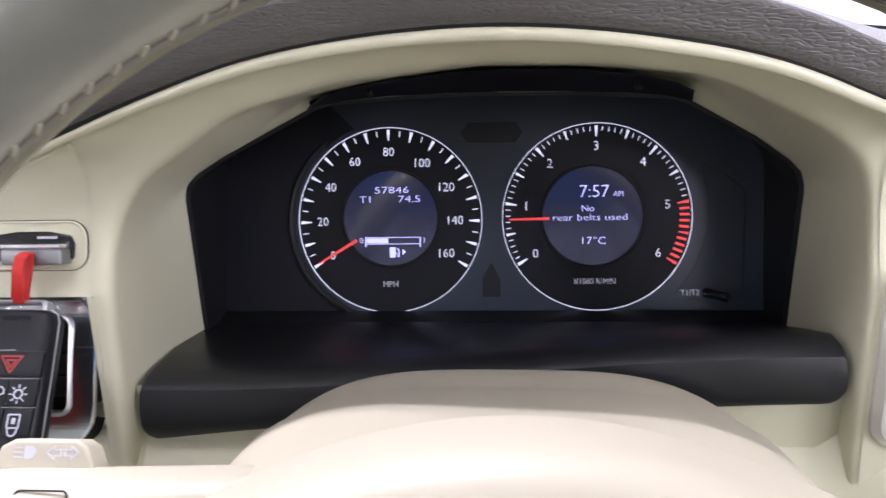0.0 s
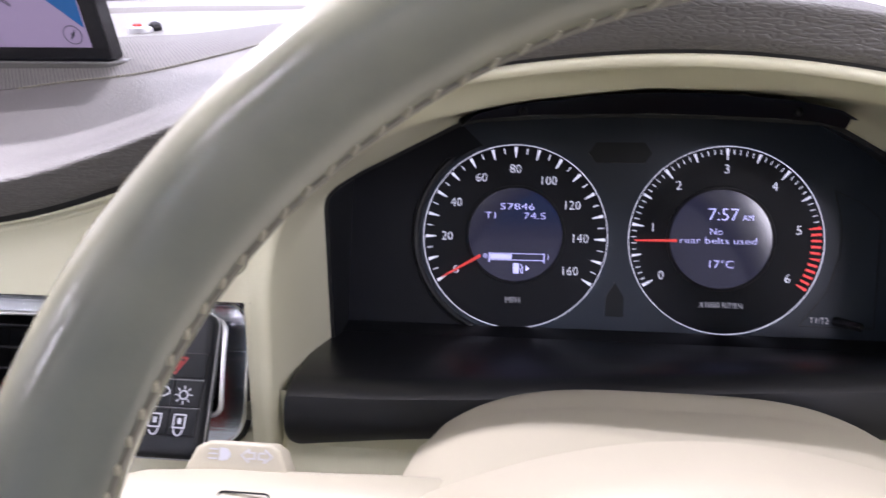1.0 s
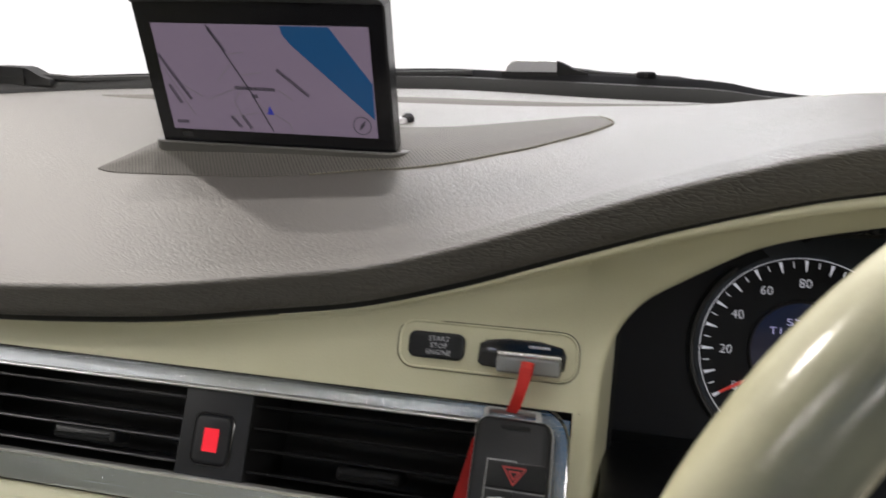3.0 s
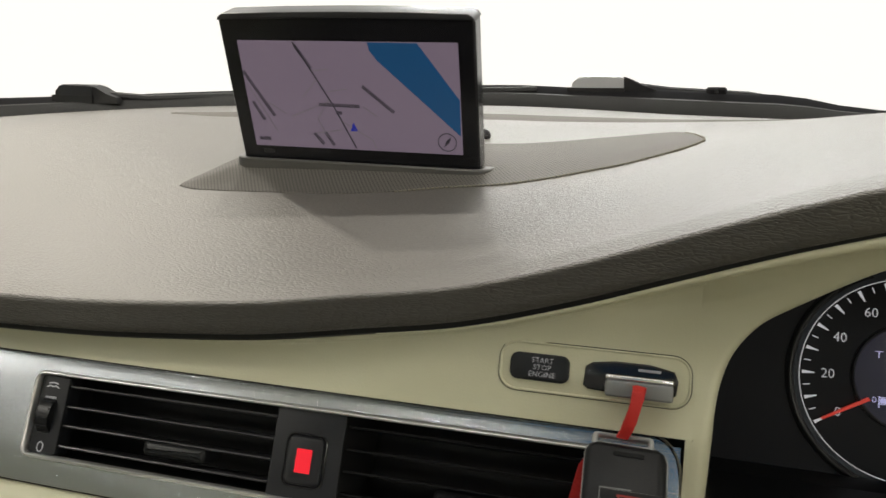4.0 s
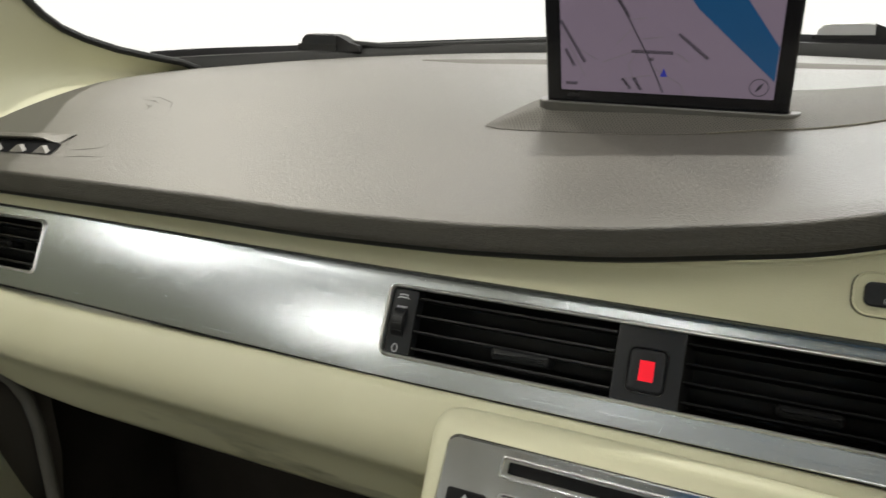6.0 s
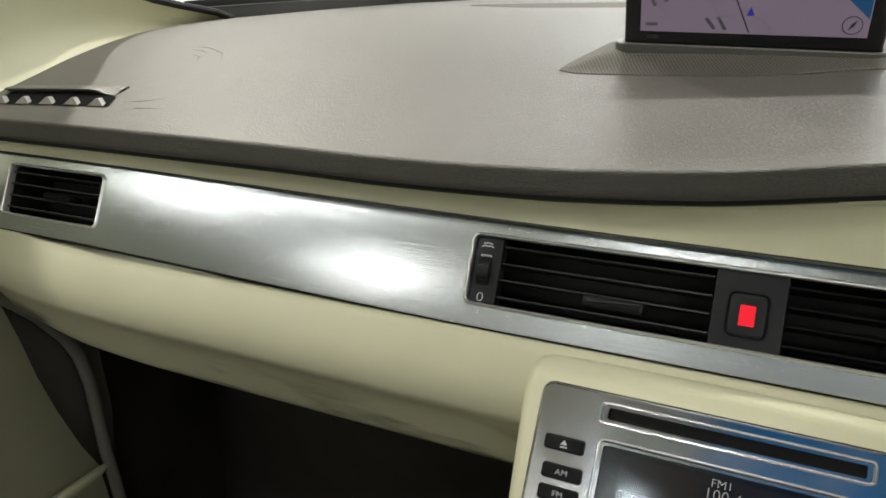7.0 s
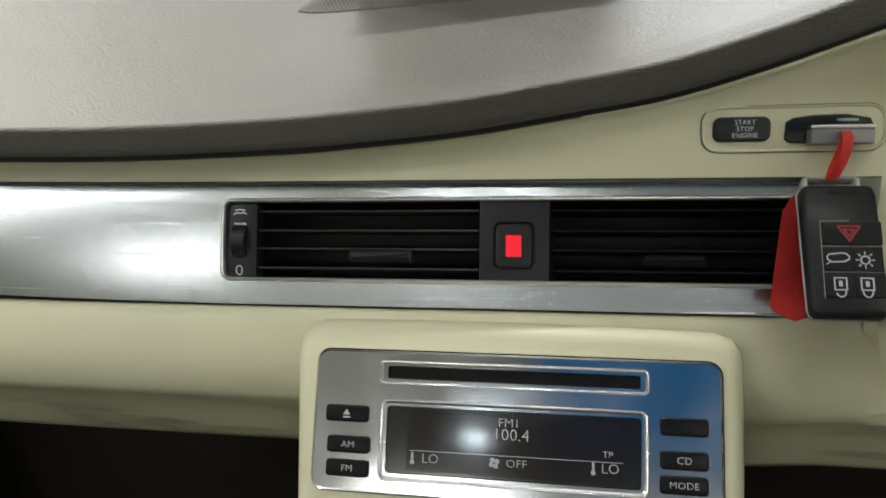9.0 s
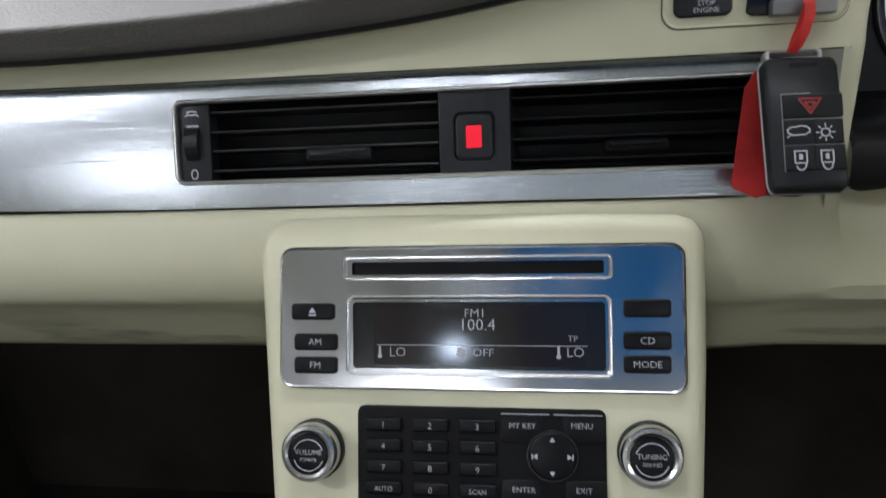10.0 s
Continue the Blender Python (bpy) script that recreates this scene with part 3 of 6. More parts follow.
for i in range(len(us) - 1):
    um = (us[i] + us[i + 1]) / 2
    for j in range(len(cols[0]) - 1):
        vm = (cols[i][j].co.y + cols[i][j + 1].co.y) / 2
        if any(h[0] < um < h[1] and h[2] < vm < h[3] for h in (HOLE_MAIN, HOLE_SIDE)):
            continue
        bm.faces.new((cols[i][j], cols[i + 1][j], cols[i + 1][j + 1], cols[i][j + 1]))
part("band", bm, ALU, trim, "brushed aluminium band")
bm = bmesh.new()
sheet(bm, [[(u, trim_v0(u) + 0.0004, bow(trim_v0(u)) - 0.0016), (u, trim_v0(u) - 0.0012, bow(trim_v0(u)) - 0.0018), (u, trim_v0(u) - 0.0030, -0.012)] for u in us])
part("lower_gap", bm, MATT, trim, "dark gap under the trim")
ends = span(-0.69, 0.159, 70) + span(0.1602, 0.1759, 14)
bm = bmesh.new()
tube(bm, [(u, trim_v1(u), bow(trim_v1(u)) - 0.0008) for u in ends] + [(u, trim_v0(u), bow(trim_v0(u)) - 0.0008) for u in ends[::-1]], [0.0005 + 0.0006 * step(0.0, 0.15, u) for u in ends + ends[::-1]], 8)
part("edge", bm, SATIN, trim, "polished rounded edge")
for k, h in enumerate((HOLE_MAIN, HOLE_SIDE)):
    w, hh, cx, cy = h[1] - h[0], h[3] - h[2], (h[0] + h[1]) / 2, (h[2] + h[3]) / 2
    rim_bm = bmesh.new()
    loops = [[(x_, y_, z_) for x_, y_ in rrect(w + d, hh + d, 0.0048 + d / 2, cx, cy)] for d, z_ in ((-0.0016, -0.006), (-0.0016, 0.0), (-0.0010, 0.0009), (0.0002, 0.0014), (0.0014, 0.0012), (0.0026, 0.0005), (0.0034, -0.0012))]
    part("vent_surround", rings(rim_bm, loops, False, False), RIM, trim, "polished rounded metal vent edge")


def vent(name, u0, u1, v0, v1, slats, knob, label, pitch=-2, panel=False, slat_mat=VENT_BLACK):
    """A recessed air vent in the trim: duct, slats, sliding knob and, on some, a panel with a thumbwheel."""
    ob = thing(name, label, "air vent", "dashboard vents", m=TM)
    cx, cy = (u0 + u1) / 2, (v0 + v1) / 2
    bm = bmesh.new()
    prev = None
    for z, g in ((-0.003, 0), (-0.045, 0.002)):
        cur = [bm.verts.new(p) for p in ((u0 + g, v0 + g, z), (u1 - g, v0 + g, z), (u1 - g, v1 - g, z), (u0 + g, v1 - g, z))]
        if prev:
            for i in range(4):
                bm.faces.new((prev[i], prev[(i + 1) % 4], cur[(i + 1) % 4], cur[i]))
        prev = cur
    bm.faces.new(prev)
    part("duct", bm, RUBBER, ob)
    s0 = u0 + (0.0205 if panel else 0.001)
    for v in slats:
        blade = bmesh.new()
        prof = [(-0.0008, -0.0002), (-0.0005, 0.0004), (0.0, 0.0006), (0.0005, 0.0004), (0.0008, -0.0002), (0.0005, -0.022), (-0.0005, -0.022)]
        rings(blade, [[(x, y, z) for y, z in prof] for x in (s0, u1 - 0.001)])
        bmesh.ops.transform(blade, matrix=Matrix.Translation((0, v, -0.004)) @ Matrix.Rotation(radians(pitch), 4, "X"), verts=blade.verts)
        part("slat", blade, slat_mat, ob)
    k0, k1, kv0, kv1 = knob
    part("knob", prism(bmesh.new(), rrect(k1 - k0, (kv1 - kv0) * 0.85, 0.0026, (k0 + k1) / 2, (kv0 + kv1) / 2 + 0.0005), -0.016, -0.0008, 0.0032), BLACK if panel else MATT, ob, "ribbed black sliding knob")
    if panel:
        pl = part("control_panel", prism(bmesh.new(), rrect(0.0190, v1 - v0 - 0.002, 0.002, u0 + 0.0106, cy), -0.012, -0.0022, 0.0006), SOFT_BLACK, ob, "black vent control panel")
        bm = bmesh.new()
        rings(bm, [[(x, 0.0125 * math.cos(a), 0.0125 * math.sin(a)) for a in span(0, 2 * math.pi * 23 / 24, 24)] for x in (-0.0042, -0.0036, 0.0036, 0.0042)])
        bmesh.ops.transform(bm, matrix=Matrix.Translation((u0 + 0.0095, 0.0065, -0.0105)), verts=bm.verts)
        part("thumbwheel", bm, BLACK, ob, "black ribbed thumbwheel")
        bm = bmesh.new()
        for a in (-60, -38, -16, 6, 28, 50):
            r = Matrix.Translation((u0 + 0.0095, 0.0065, -0.0105)) @ Matrix.Rotation(radians(a), 4, "X")
            box_bm = box(bmesh.new(), -0.0035, 0.0035, -0.0004, 0.0004, 0.0123, 0.0129)
            bmesh.ops.transform(box_bm, matrix=r, verts=box_bm.verts)
            me = bpy.data.meshes.new("tmp")
            box_bm.to_mesh(me)
            box_bm.free()
            bm.from_mesh(me)
            bpy.data.meshes.remove(me)
        part("wheel_rib", bm, SOFT_BLACK, ob)
        part("wheel_mark", box(bmesh.new(), u0 + 0.0057, u0 + 0.0133, 0.0158, 0.0172, -0.0040, -0.0022), WHITE, ob, "pale pointer mark")
        bm = bmesh.new()
        stroke(bm, [(u0 + 0.0095 + 0.0019 * math.cos(a), -0.0108 + 0.0027 * math.sin(a)) for a in span(0, 2 * math.pi, 14)], 0.0006, -0.0022, -0.0020)
        part("closed_symbol", bm, WHITE, ob, "white closed-vent symbol")
        bm = bmesh.new()
        stroke(bm, [(u0 + 0.0055, 0.0222), (u0 + 0.0075, 0.0232), (u0 + 0.0095, 0.0226), (u0 + 0.0115, 0.0232), (u0 + 0.0135, 0.0222)], 0.0007, -0.0022, -0.0020)
        stroke(bm, [(u0 + 0.0065, 0.0244), (u0 + 0.0095, 0.0250), (u0 + 0.0125, 0.0244)], 0.0007, -0.0022, -0.0020)
        part("open_symbol", bm, WHITE, ob, "white open-vent symbol")
    return ob


SLATS = (0.0238, 0.0126, 0.0020, -0.0092)
vent("air_vent", -0.1755, -0.0236, -0.0155, 0.0299, SLATS, (-0.0997, -0.0616, -0.0069, 0.0024), "black slatted centre air vent beside the hazard switch", panel=True)
# Slats here have a darker, duller black than in the other vents.
vent("air_vent", 0.0150, 0.1640, -0.0155, 0.0299, SLATS, (0.0642, 0.0977, -0.0077, 0.0003), "black slatted air vent with darker matt slats", pitch=-5, slat_mat=MATT)
vent("air_vent", -0.6300, -0.5140, -0.0088, 0.0354, (0.0290, 0.0186, 0.0080, -0.0024), (-0.585, -0.553, 0.0070, 0.0150), "black slatted passenger side air vent")

# hazard switch between the centre vents
haz = thing("hazard_switch", "black hazard switch with a glowing red square", "switch", m=TM)
part("plate", prism(bmesh.new(), rrect(0.0385, 0.0462, 0.0015, -0.0043, 0.0067), -0.014, -0.0016, 0.0006), SOFT_BLACK, haz, "matt black switch plate")
part("bezel", frame_prism(bmesh.new(), rrect(0.0230, 0.0270, 0.0045, -0.0044, 0.0043), rrect(0.0204, 0.0244, 0.0036, -0.0044, 0.0043), -0.003, -0.0006, 0.0005), GLOSS, haz)
part("button", prism(bmesh.new(), rrect(0.0200, 0.0240, 0.0036, -0.0044, 0.0043), -0.003, 0.0004, 0.0012), SOFT_BLACK, haz, "glossy black push button")
part("red_lamp", prism(bmesh.new(), rrect(0.0084, 0.0118, 0.0004, -0.0044, 0.0042), 0.0004, 0.0006), HAZ, haz, "glowing red square lamp")

# ---- centre stack ----
CM = plane_m(-0.37, 0.252, 0.779, 31)
console = thing("centre_stack", "cream centre stack with metal radio faceplate and keypad", "centre console", m=CM)
top = [(0.1105, 0.0050), (0.1095, 0.0142), (0.1050, 0.0208), (0.0960, 0.0236)]
out = [(-0.1090, -0.26), (0.1020, -0.26), (0.1075, -0.116), (0.1100, -0.05)] + top + [(0.05, 0.0250), (0.0, 0.0258), (-0.06, 0.0259), (-0.1080, 0.0252), (-0.1170, 0.0224), (-0.1225, 0.0160), (-0.1240, 0.0060), (-0.1200, -0.066), (-0.1165, -0.125)]
bm = bmesh.new()
loops = [[(x * 0.97 - 0.0002, y - 0.004, -0.11) for x, y in out], [(x, y, -0.009) for x, y in out]]
for k in range(1, 6):
    a = math.pi / 2 * k / 5
    loops.append([(x, y, -0.009 + 0.009 * math.sin(a)) for x, y in offset(out, 0.0095 * (1 - math.cos(a)))])
part("body", rings(bm, loops), CREAM, console, "cream vinyl housing with rounded edges")


def plate_holes(bm, outer, holes, z0, z1):
    """A flat plate with holes right through it."""
    edges = []
    for lp in [outer] + holes:
        top_v = [bm.verts.new((x, y, z1)) for x, y in lp]
        bot_v = [bm.verts.new((x, y, z0)) for x, y in lp]
        k = len(lp)
        for i in range(k):
            edges.append(bm.edges.new((top_v[i], top_v[(i + 1) % k])))
        for i in range(k):
            bm.faces.new((top_v[i], top_v[(i + 1) % k], bot_v[(i + 1) % k], bot_v[i]))
    bmesh.ops.triangle_fill(bm, edges=edges, use_beauty=True, use_dissolve=False)
    return bm


FC = (-0.0054, -0.0284)
slot_in = rrect(0.1300, 0.0066, 0.0012, -0.0050, -0.0027)
scr_in = rrect(0.1300, 0.0345, 0.0022, -0.0046, -0.0374)
part("faceplate", plate_holes(bmesh.new(), rrect(0.2085, 0.0735, 0.0068, *FC), [slot_in, scr_in], 0.0, 0.0020), FACE, console, "polished grey metal radio faceplate")
part("faceplate_edge", frame_prism(bmesh.new(), rrect(0.2086, 0.0736, 0.0068, *FC), rrect(0.2066, 0.0716, 0.0058, *FC), 0.0012, 0.0026, 0.0005), SATIN, console, "polished rounded edge of the faceplate")
part("faceplate_gap", prism(bmesh.new(), rrect(0.2100, 0.0750, 0.0074, *FC), -0.001, 0.0004), MATT, console, "dark gap round the faceplate")
for name, w, h, r, cx, cy, hole, low, lab in (("disc_slot_rim", 0.1392, 0.0128, 0.0030, -0.0052, -0.0027, slot_in, -0.0016, "polished bevelled rim of the disc slot"),
                                              ("display_rim", 0.1372, 0.0420, 0.0042, -0.0046, -0.0376, scr_in, 0.0004, "polished bevelled rim of the radio display")):
    rim = rrect(w, h, r, cx, cy)
    loops = [[(x, y, 0.0010) for x, y in rim], [(x, y, 0.0026) for x, y in rim], [(x, y, 0.0031) for x, y in offset(rim, 0.0005)], [(x, y, 0.0030) for x, y in offset(rim, 0.0012)], [(x, y, low) for x, y in hole]]
    part(name, rings(bmesh.new(), loops, False, False), CHROME, console, lab)
display = part("display", prism(bmesh.new(), rrect(0.1296, 0.0340, 0.0020, -0.0046, -0.0374), 0.0005, 0.0012), GLOSS, console, "glossy black radio display")
part("lcd", prism(bmesh.new(), rrect(0.1092, 0.0296, 0.0005, -0.0039, -0.0380), 0.0012, 0.00125), LCD, display, "dim brownish liquid crystal panel")
zt = 0.0013
text("lettering", "FM1", 0.0062, LCD_PALE, display, -0.0052, -0.0262, zt, wide=1.05)
text("lettering", "100.4", 0.0086, LCD_PALE, display, -0.0040, -0.0322, zt)
text("lettering", "OFF", 0.0057, LCD_PALE, display, -0.0010, -0.0463, zt, wide=1.1)
text("lettering", "LO", 0.0070, LCD_PALE, display, -0.0458, -0.0464, zt)
text("lettering", "LO", 0.0070, LCD_PALE, display, 0.0455, -0.0458, zt)
text("lettering", "TP", 0.0046, LCD_PALE, display, 0.0443, -0.0390, zt)
bm = bmesh.new()
stroke(bm, [(-0.0570, -0.0425), (0.0516, -0.0425)], 0.00035, zt, zt + 0.0001)
part("divider", bm, LCD_PALE, display)
for cx, cy in ((-0.0553, -0.0464), (0.0372, -0.0460)):
    bm = bmesh.new()
    polygon(bm, rrect(0.0013, 0.0042, 0.0006, cx, cy + 0.0012), zt, zt + 0.0001)
    polygon(bm, circle(0.0012, cx, cy - 0.0019, 12), zt, zt + 0.0001)
    part("thermometer_symbol", bm, LCD_PALE, display)
bm = bmesh.new()
for a in range(4):
    r = radians(90 * a + 30)
    polygon(bm, circle(0.0013, -0.0124 + 0.0017 * math.cos(r), -0.0463 + 0.0017 * math.sin(r), 10), zt, zt + 0.0001)
part("fan_symbol", bm, LCD_PALE, display)


def push_button(parent, cx, cy, w, h, words, size, mat=KEY_BLACK, r=0.0020, z0=0.0006, z1=0.0040, label="black plastic push button"):
    b = part("button", prism(bmesh.new(), rrect(w, h, r, cx, cy), z0, z1, 0.0011), mat, parent, label)
    if words:
        text("lettering", words, size, WHITE, b, cx, cy, z1, wide=1.05)
    return b


for cy, words in ((-0.0412, "AM"), (-0.0534, "FM")):
    push_button(console, -0.0897, cy, 0.0236, 0.0088, words, 0.0049)
b = push_button(console, -0.0912, -0.0252, 0.0236, 0.0088, "", 0)
bm = bmesh.new()
polygon(bm, [(-0.0932, -0.0258), (-0.0892, -0.0258), (-0.0912, -0.0229)], 0.0040, 0.0042)
polygon(bm, [(-0.0932, -0.0274), (-0.0892, -0.0274), (-0.0892, -0.0266), (-0.0932, -0.0266)], 0.0040, 0.0042)
part("eject_symbol", bm, WHITE, b)
push_button(console, 0.0806, -0.0234, 0.0230, 0.0090, "", 0, KEY_BLACK, label="blank glossy black cover")
push_button(console, 0.0805, -0.0394, 0.0230, 0.0090, "CD", 0.0049)
push_button(console, 0.0803, -0.0511, 0.0230, 0.0088, "MODE", 0.0047)

# keypad
pad = thing("keypad", "black number keypad with a round menu control", "keypad", m=CM)
part("panel", prism(bmesh.new(), rrect(0.1276, 0.1500, 0.0040, -0.0037, -0.1490), -0.001, 0.0014, 0.0010), MATT, pad, "black keypad panel")
for j, row in enumerate((("1", "2", "3"), ("4", "5", "6"), ("7", "8", "9"), ("AUTO", "0", "SCAN"))):
    for i, w in enumerate(row):
        cx, cy = -0.0532 + 0.0245 * i, -0.0834 - 0.0109 * j
        k = part("key", prism(bmesh.new(), rrect(0.0190, 0.0066, 0.0010, cx, cy), 0.0010, 0.0036, 0.0009), KEY_BLACK, pad)
        text("lettering", w, 0.0047 if len(w) == 1 else 0.0035, WHITE, k, cx, cy - 0.0003, 0.0036)
for cx, cy, w in ((0.0186, -0.0828, "MY KEY"), (0.0482, -0.0822, "MENU"), (0.0190, -0.1148, "ENTER"), (0.0489, -0.1142, "EXIT")):
    k = part("key", prism(bmesh.new(), rrect(0.0205, 0.0135, 0.0012, cx - 0.001 * (1 if cx < 0.03 else -1), cy - 0.0018), 0.0010, 0.0020, 0.0005), KEY_BLACK, pad)
    text("lettering", w, 0.0040, WHITE, k, cx, cy, 0.0020)
bm = bmesh.new()
for x0, x1, y in ((0.0080, 0.0320, -0.0768), (0.0345, 0.0580, -0.0768)):
    stroke(bm, [(x0, y), (x1, y)], 0.0003, 0.0013, 0.0022)
part("line", bm, WHITE, pad)
dial = part("menu_dial", prism(bmesh.new(), circle(0.0122, 0.0335, -0.0971), 0.001, 0.0048, 0.0015), KEY_BLACK, pad, "round black four-way control")
part("dial_ring", frame_prism(bmesh.new(), circle(0.0130, 0.0335, -0.0971), circle(0.0122, 0.0335, -0.0971), 0.001, 0.0030), GLOSS, pad)
bm = bmesh.new()
for a in range(4):
    r = Matrix.Rotation(radians(90 * a), 3, "Z")
    pts = [r @ Vector(p) for p in ((-0.0014, 0.0074, 0), (0.0014, 0.0074, 0), (0, 0.0096, 0))]
    polygon(bm, [(0.0335 + p.x, -0.0971 + p.y) for p in pts], 0.0048, 0.0050)
    if a % 2:
        s = 1 if a == 3 else -1
        polygon(bm, [(0.0335 + s * 0.0100 + d, -0.0971 + e) for d, e in ((-0.0003, -0.0014), (0.0003, -0.0014), (0.0003, 0.0014), (-0.0003, 0.0014))], 0.0048, 0.0050)
part("arrow", bm, WHITE, dial)


def rotary(cx, cy, top_word, low_word, label):
    ob = thing("rotary_knob", label, "knob", "radio knobs", m=CM @ Matrix.Translation((cx, cy, 0)))
    part("collar", prism(bmesh.new(), circle(0.0158, 0, 0), -0.001, 0.0050, 0.0012), BLACK, ob)
    loops = [[(x, y, z) for x, y in circle(r, 0, 0)] for r, z in ((0.0150, 0.003), (0.0150, 0.0090), (0.0147, 0.0118), (0.0138, 0.0132), (0.0122, 0.0136), (0.0108, 0.0128), (0.0106, 0.0115))]
    part("ring", rings(bmesh.new(), loops), KNOB, ob, "satin chrome knob ring")
    cap = part("cap", prism(bmesh.new(), circle(0.0105, 0, 0), 0.010, 0.0126, 0.0010), KEY_BLACK, ob, "black knob cap")
    text("lettering", top_word, 0.0037, WHITE, cap, 0, 0.0006, 0.0126)
    text("lettering", low_word, 0.0026, WHITE, cap, 0, -0.0032, 0.0126)
    bm = bmesh.new()
    for a0, a1 in ((20, 160), (200, 340)):
        stroke(bm, [(0.0080 * math.cos(radians(a)), 0.0080 * math.sin(radians(a)) - 0.0008) for a in span(a0, a1, 16)], 0.0004, 0.0126, 0.0128)
    part("arc", bm, WHITE, cap)
    return ob


rotary(-0.0905, -0.0975, "VOLUME", "POWER", "chrome-ringed volume knob on the radio panel")
rotary(0.0808, -0.0945, "TUNING", "SOUND", "chrome-ringed tuning knob on the radio panel")

# ---- instrument cluster ----
OPEN = [(-0.180, 0.803), (0.153, 0.803), (0.153, 0.8900), (0.1505, 0.8985), (0.144, 0.9050), (0.1257, 0.9180), (0.093, 0.9364), (0.085, 0.9395), (0.04, 0.9425), (-0.012, 0.9435), (-0.05, 0.9430), (-0.093, 0.9405), (-0.1012, 0.9385), (-0.1546, 0.9120), (-0.170, 0.9030), (-0.1765, 0.8970), (-0.1785, 0.8900)]
KM = plane_m(0, 0.442, 0.875, 17)
cluster = thing("instrument_cluster", "black instrument cluster with two white-ringed dials", "instrument cluster")
face = part("face", prism(bmesh.new(), [(-0.21, -0.10), (0.19, -0.10), (0.19, 0.03), (0.12, 0.075), (-0.13, 0.075), (-0.21, 0.03)], -0.004, 0.0), DIAL_GREY, cluster, "dark grey printed dial plate, blued for a reflection")
face.matrix_world = KM
# Plate left of the dials; its black also stands in for hood shade.
arc = [(-0.0728 + 0.0600 * math.cos(radians(a)), -0.0163 + 0.0600 * math.sin(radians(a))) for a in span(110, 250, 29)]
blank = part("shaded_side_plate", prism(bmesh.new(), [(-0.13, 0.075), (-0.21, 0.03), (-0.21, -0.10), (-0.0933, -0.10)] + arc[::-1], 0.0, 0.0004), DIAL, cluster, "black blank plate beside the dials, darkened for hood shade")
bezel_bm = bmesh.new()
tube(bezel_bm, [(-0.0728 + 0.0622 * math.cos(radians(a)), -0.0163 + 0.0622 * math.sin(radians(a)), 0.0008) for a in span(128, 250, 36)], [0.0004] + [0.0022] * 34 + [0.0004], 8)
part("dial_bezel", bezel_bm, BLACK, blank, "raised black bezel beside the dial")
blank.matrix_world = KM
# dark sides of the recess
inner = []
for x, z in OPEN:
    xx, zz = -0.012 + (x + 0.012) * 0.985, 0.872 + (z - 0.872) * 0.95
    inner.append((xx, 0.441 + (zz - 0.875) * math.tan(radians(17)) - 0.001, zz))
bm = bmesh.new()
rim = [(x, 0.388, z) for x, z in OPEN]
rim_b = [(-0.012 + (x + 0.012) * 0.985, 0.3885, 0.872 + (z - 0.872) * 0.972) for x, z in OPEN]
rings(bm, [rim, rim_b, inner], False, False)
part("recess", bm, BLACK, cluster, "matt black sides of the recess")
# dark visor insert under the hood
bm = bmesh.new()
up = [(x_, z_ - 0.0014) for x_, z_ in [(-0.0960, 0.9440), (-0.088, 0.9500), (-0.07, 0.9545), (-0.03, 0.9592), (0.0, 0.9602), (0.03, 0.9592), (0.06, 0.9560), (0.078, 0.9520), (0.0860, 0.9475)]]
lo = [(-0.1012, 0.9386), (-0.085, 0.9412), (-0.06, 0.9430), (-0.03, 0.9436), (0.0, 0.9438), (0.03, 0.9430), (0.06, 0.9415), (0.078, 0.9400), (0.093, 0.9364)]
sheet(bm, [[(x, 0.3540, z) for x, z in up], [(x, 0.3600, z - 0.001) for x, z in up], [(0.5 * (a[0] + b[0]), 0.372, 0.5 * (a[1] + b[1]) + 0.003) for a, b in zip(up, lo)], [(x, 0.387, z) for x, z in lo]])
part("visor_insert", bm, MATT, cluster, "matt black insert under the hood")
for x in (-0.066, 0.062):
    bm = bmesh.new()
    bmesh.ops.create_uvsphere(bm, u_segments=12, v_segments=8, radius=0.0022, matrix=Matrix.Translation((x, 0.3625, 0.9485)))
    part("screw", bm, BLACK, cluster)


def dial_group(name, cx, cy, r, r_in, in_c, label):
    g = part(name, prism(bmesh.new(), circle(r, cx, cy, 96), 0.0, 0.0008), DIAL, cluster, label)
    g.matrix_world = KM
    part("ring", frame_prism(bmesh.new(), circle(r + 0.00012, cx, cy, 96), circle(r - 0.00028, cx, cy, 96), 0.0006, 0.0013), LIT, g, "thin white ring")
    part("inner_rim", frame_prism(bmesh.new(), circle(r_in + 0.0014, *in_c, 72), circle(r_in - 0.0006, *in_c, 72), 0.0006, 0.0022, 0.0007), BLACK, g)
    part("screen", prism(bmesh.new(), circle(r_in, *in_c, 64), 0.0004, 0.0011), LCD_BLUE, g, "dim blue round liquid crystal screen")
    return g


def tick(bm, cx, cy, r0, r1, w0, w1, deg, z=0.0009):
    a = radians(deg)
    d, n = Vector((math.cos(a), math.sin(a))), Vector((-math.sin(a), math.cos(a)))
    c = Vector((cx, cy))
    polygon(bm, [(c + d * r0 - n * w0 / 2)[:], (c + d * r1 - n * w1 / 2)[:], (c + d * r1 + n * w1 / 2)[:], (c + d * r0 + n * w0 / 2)[:]], 0.0008, z)


A0, A1 = 211.0, -31.0
SC, SR = (-0.0728, -0.0163), 0.0570
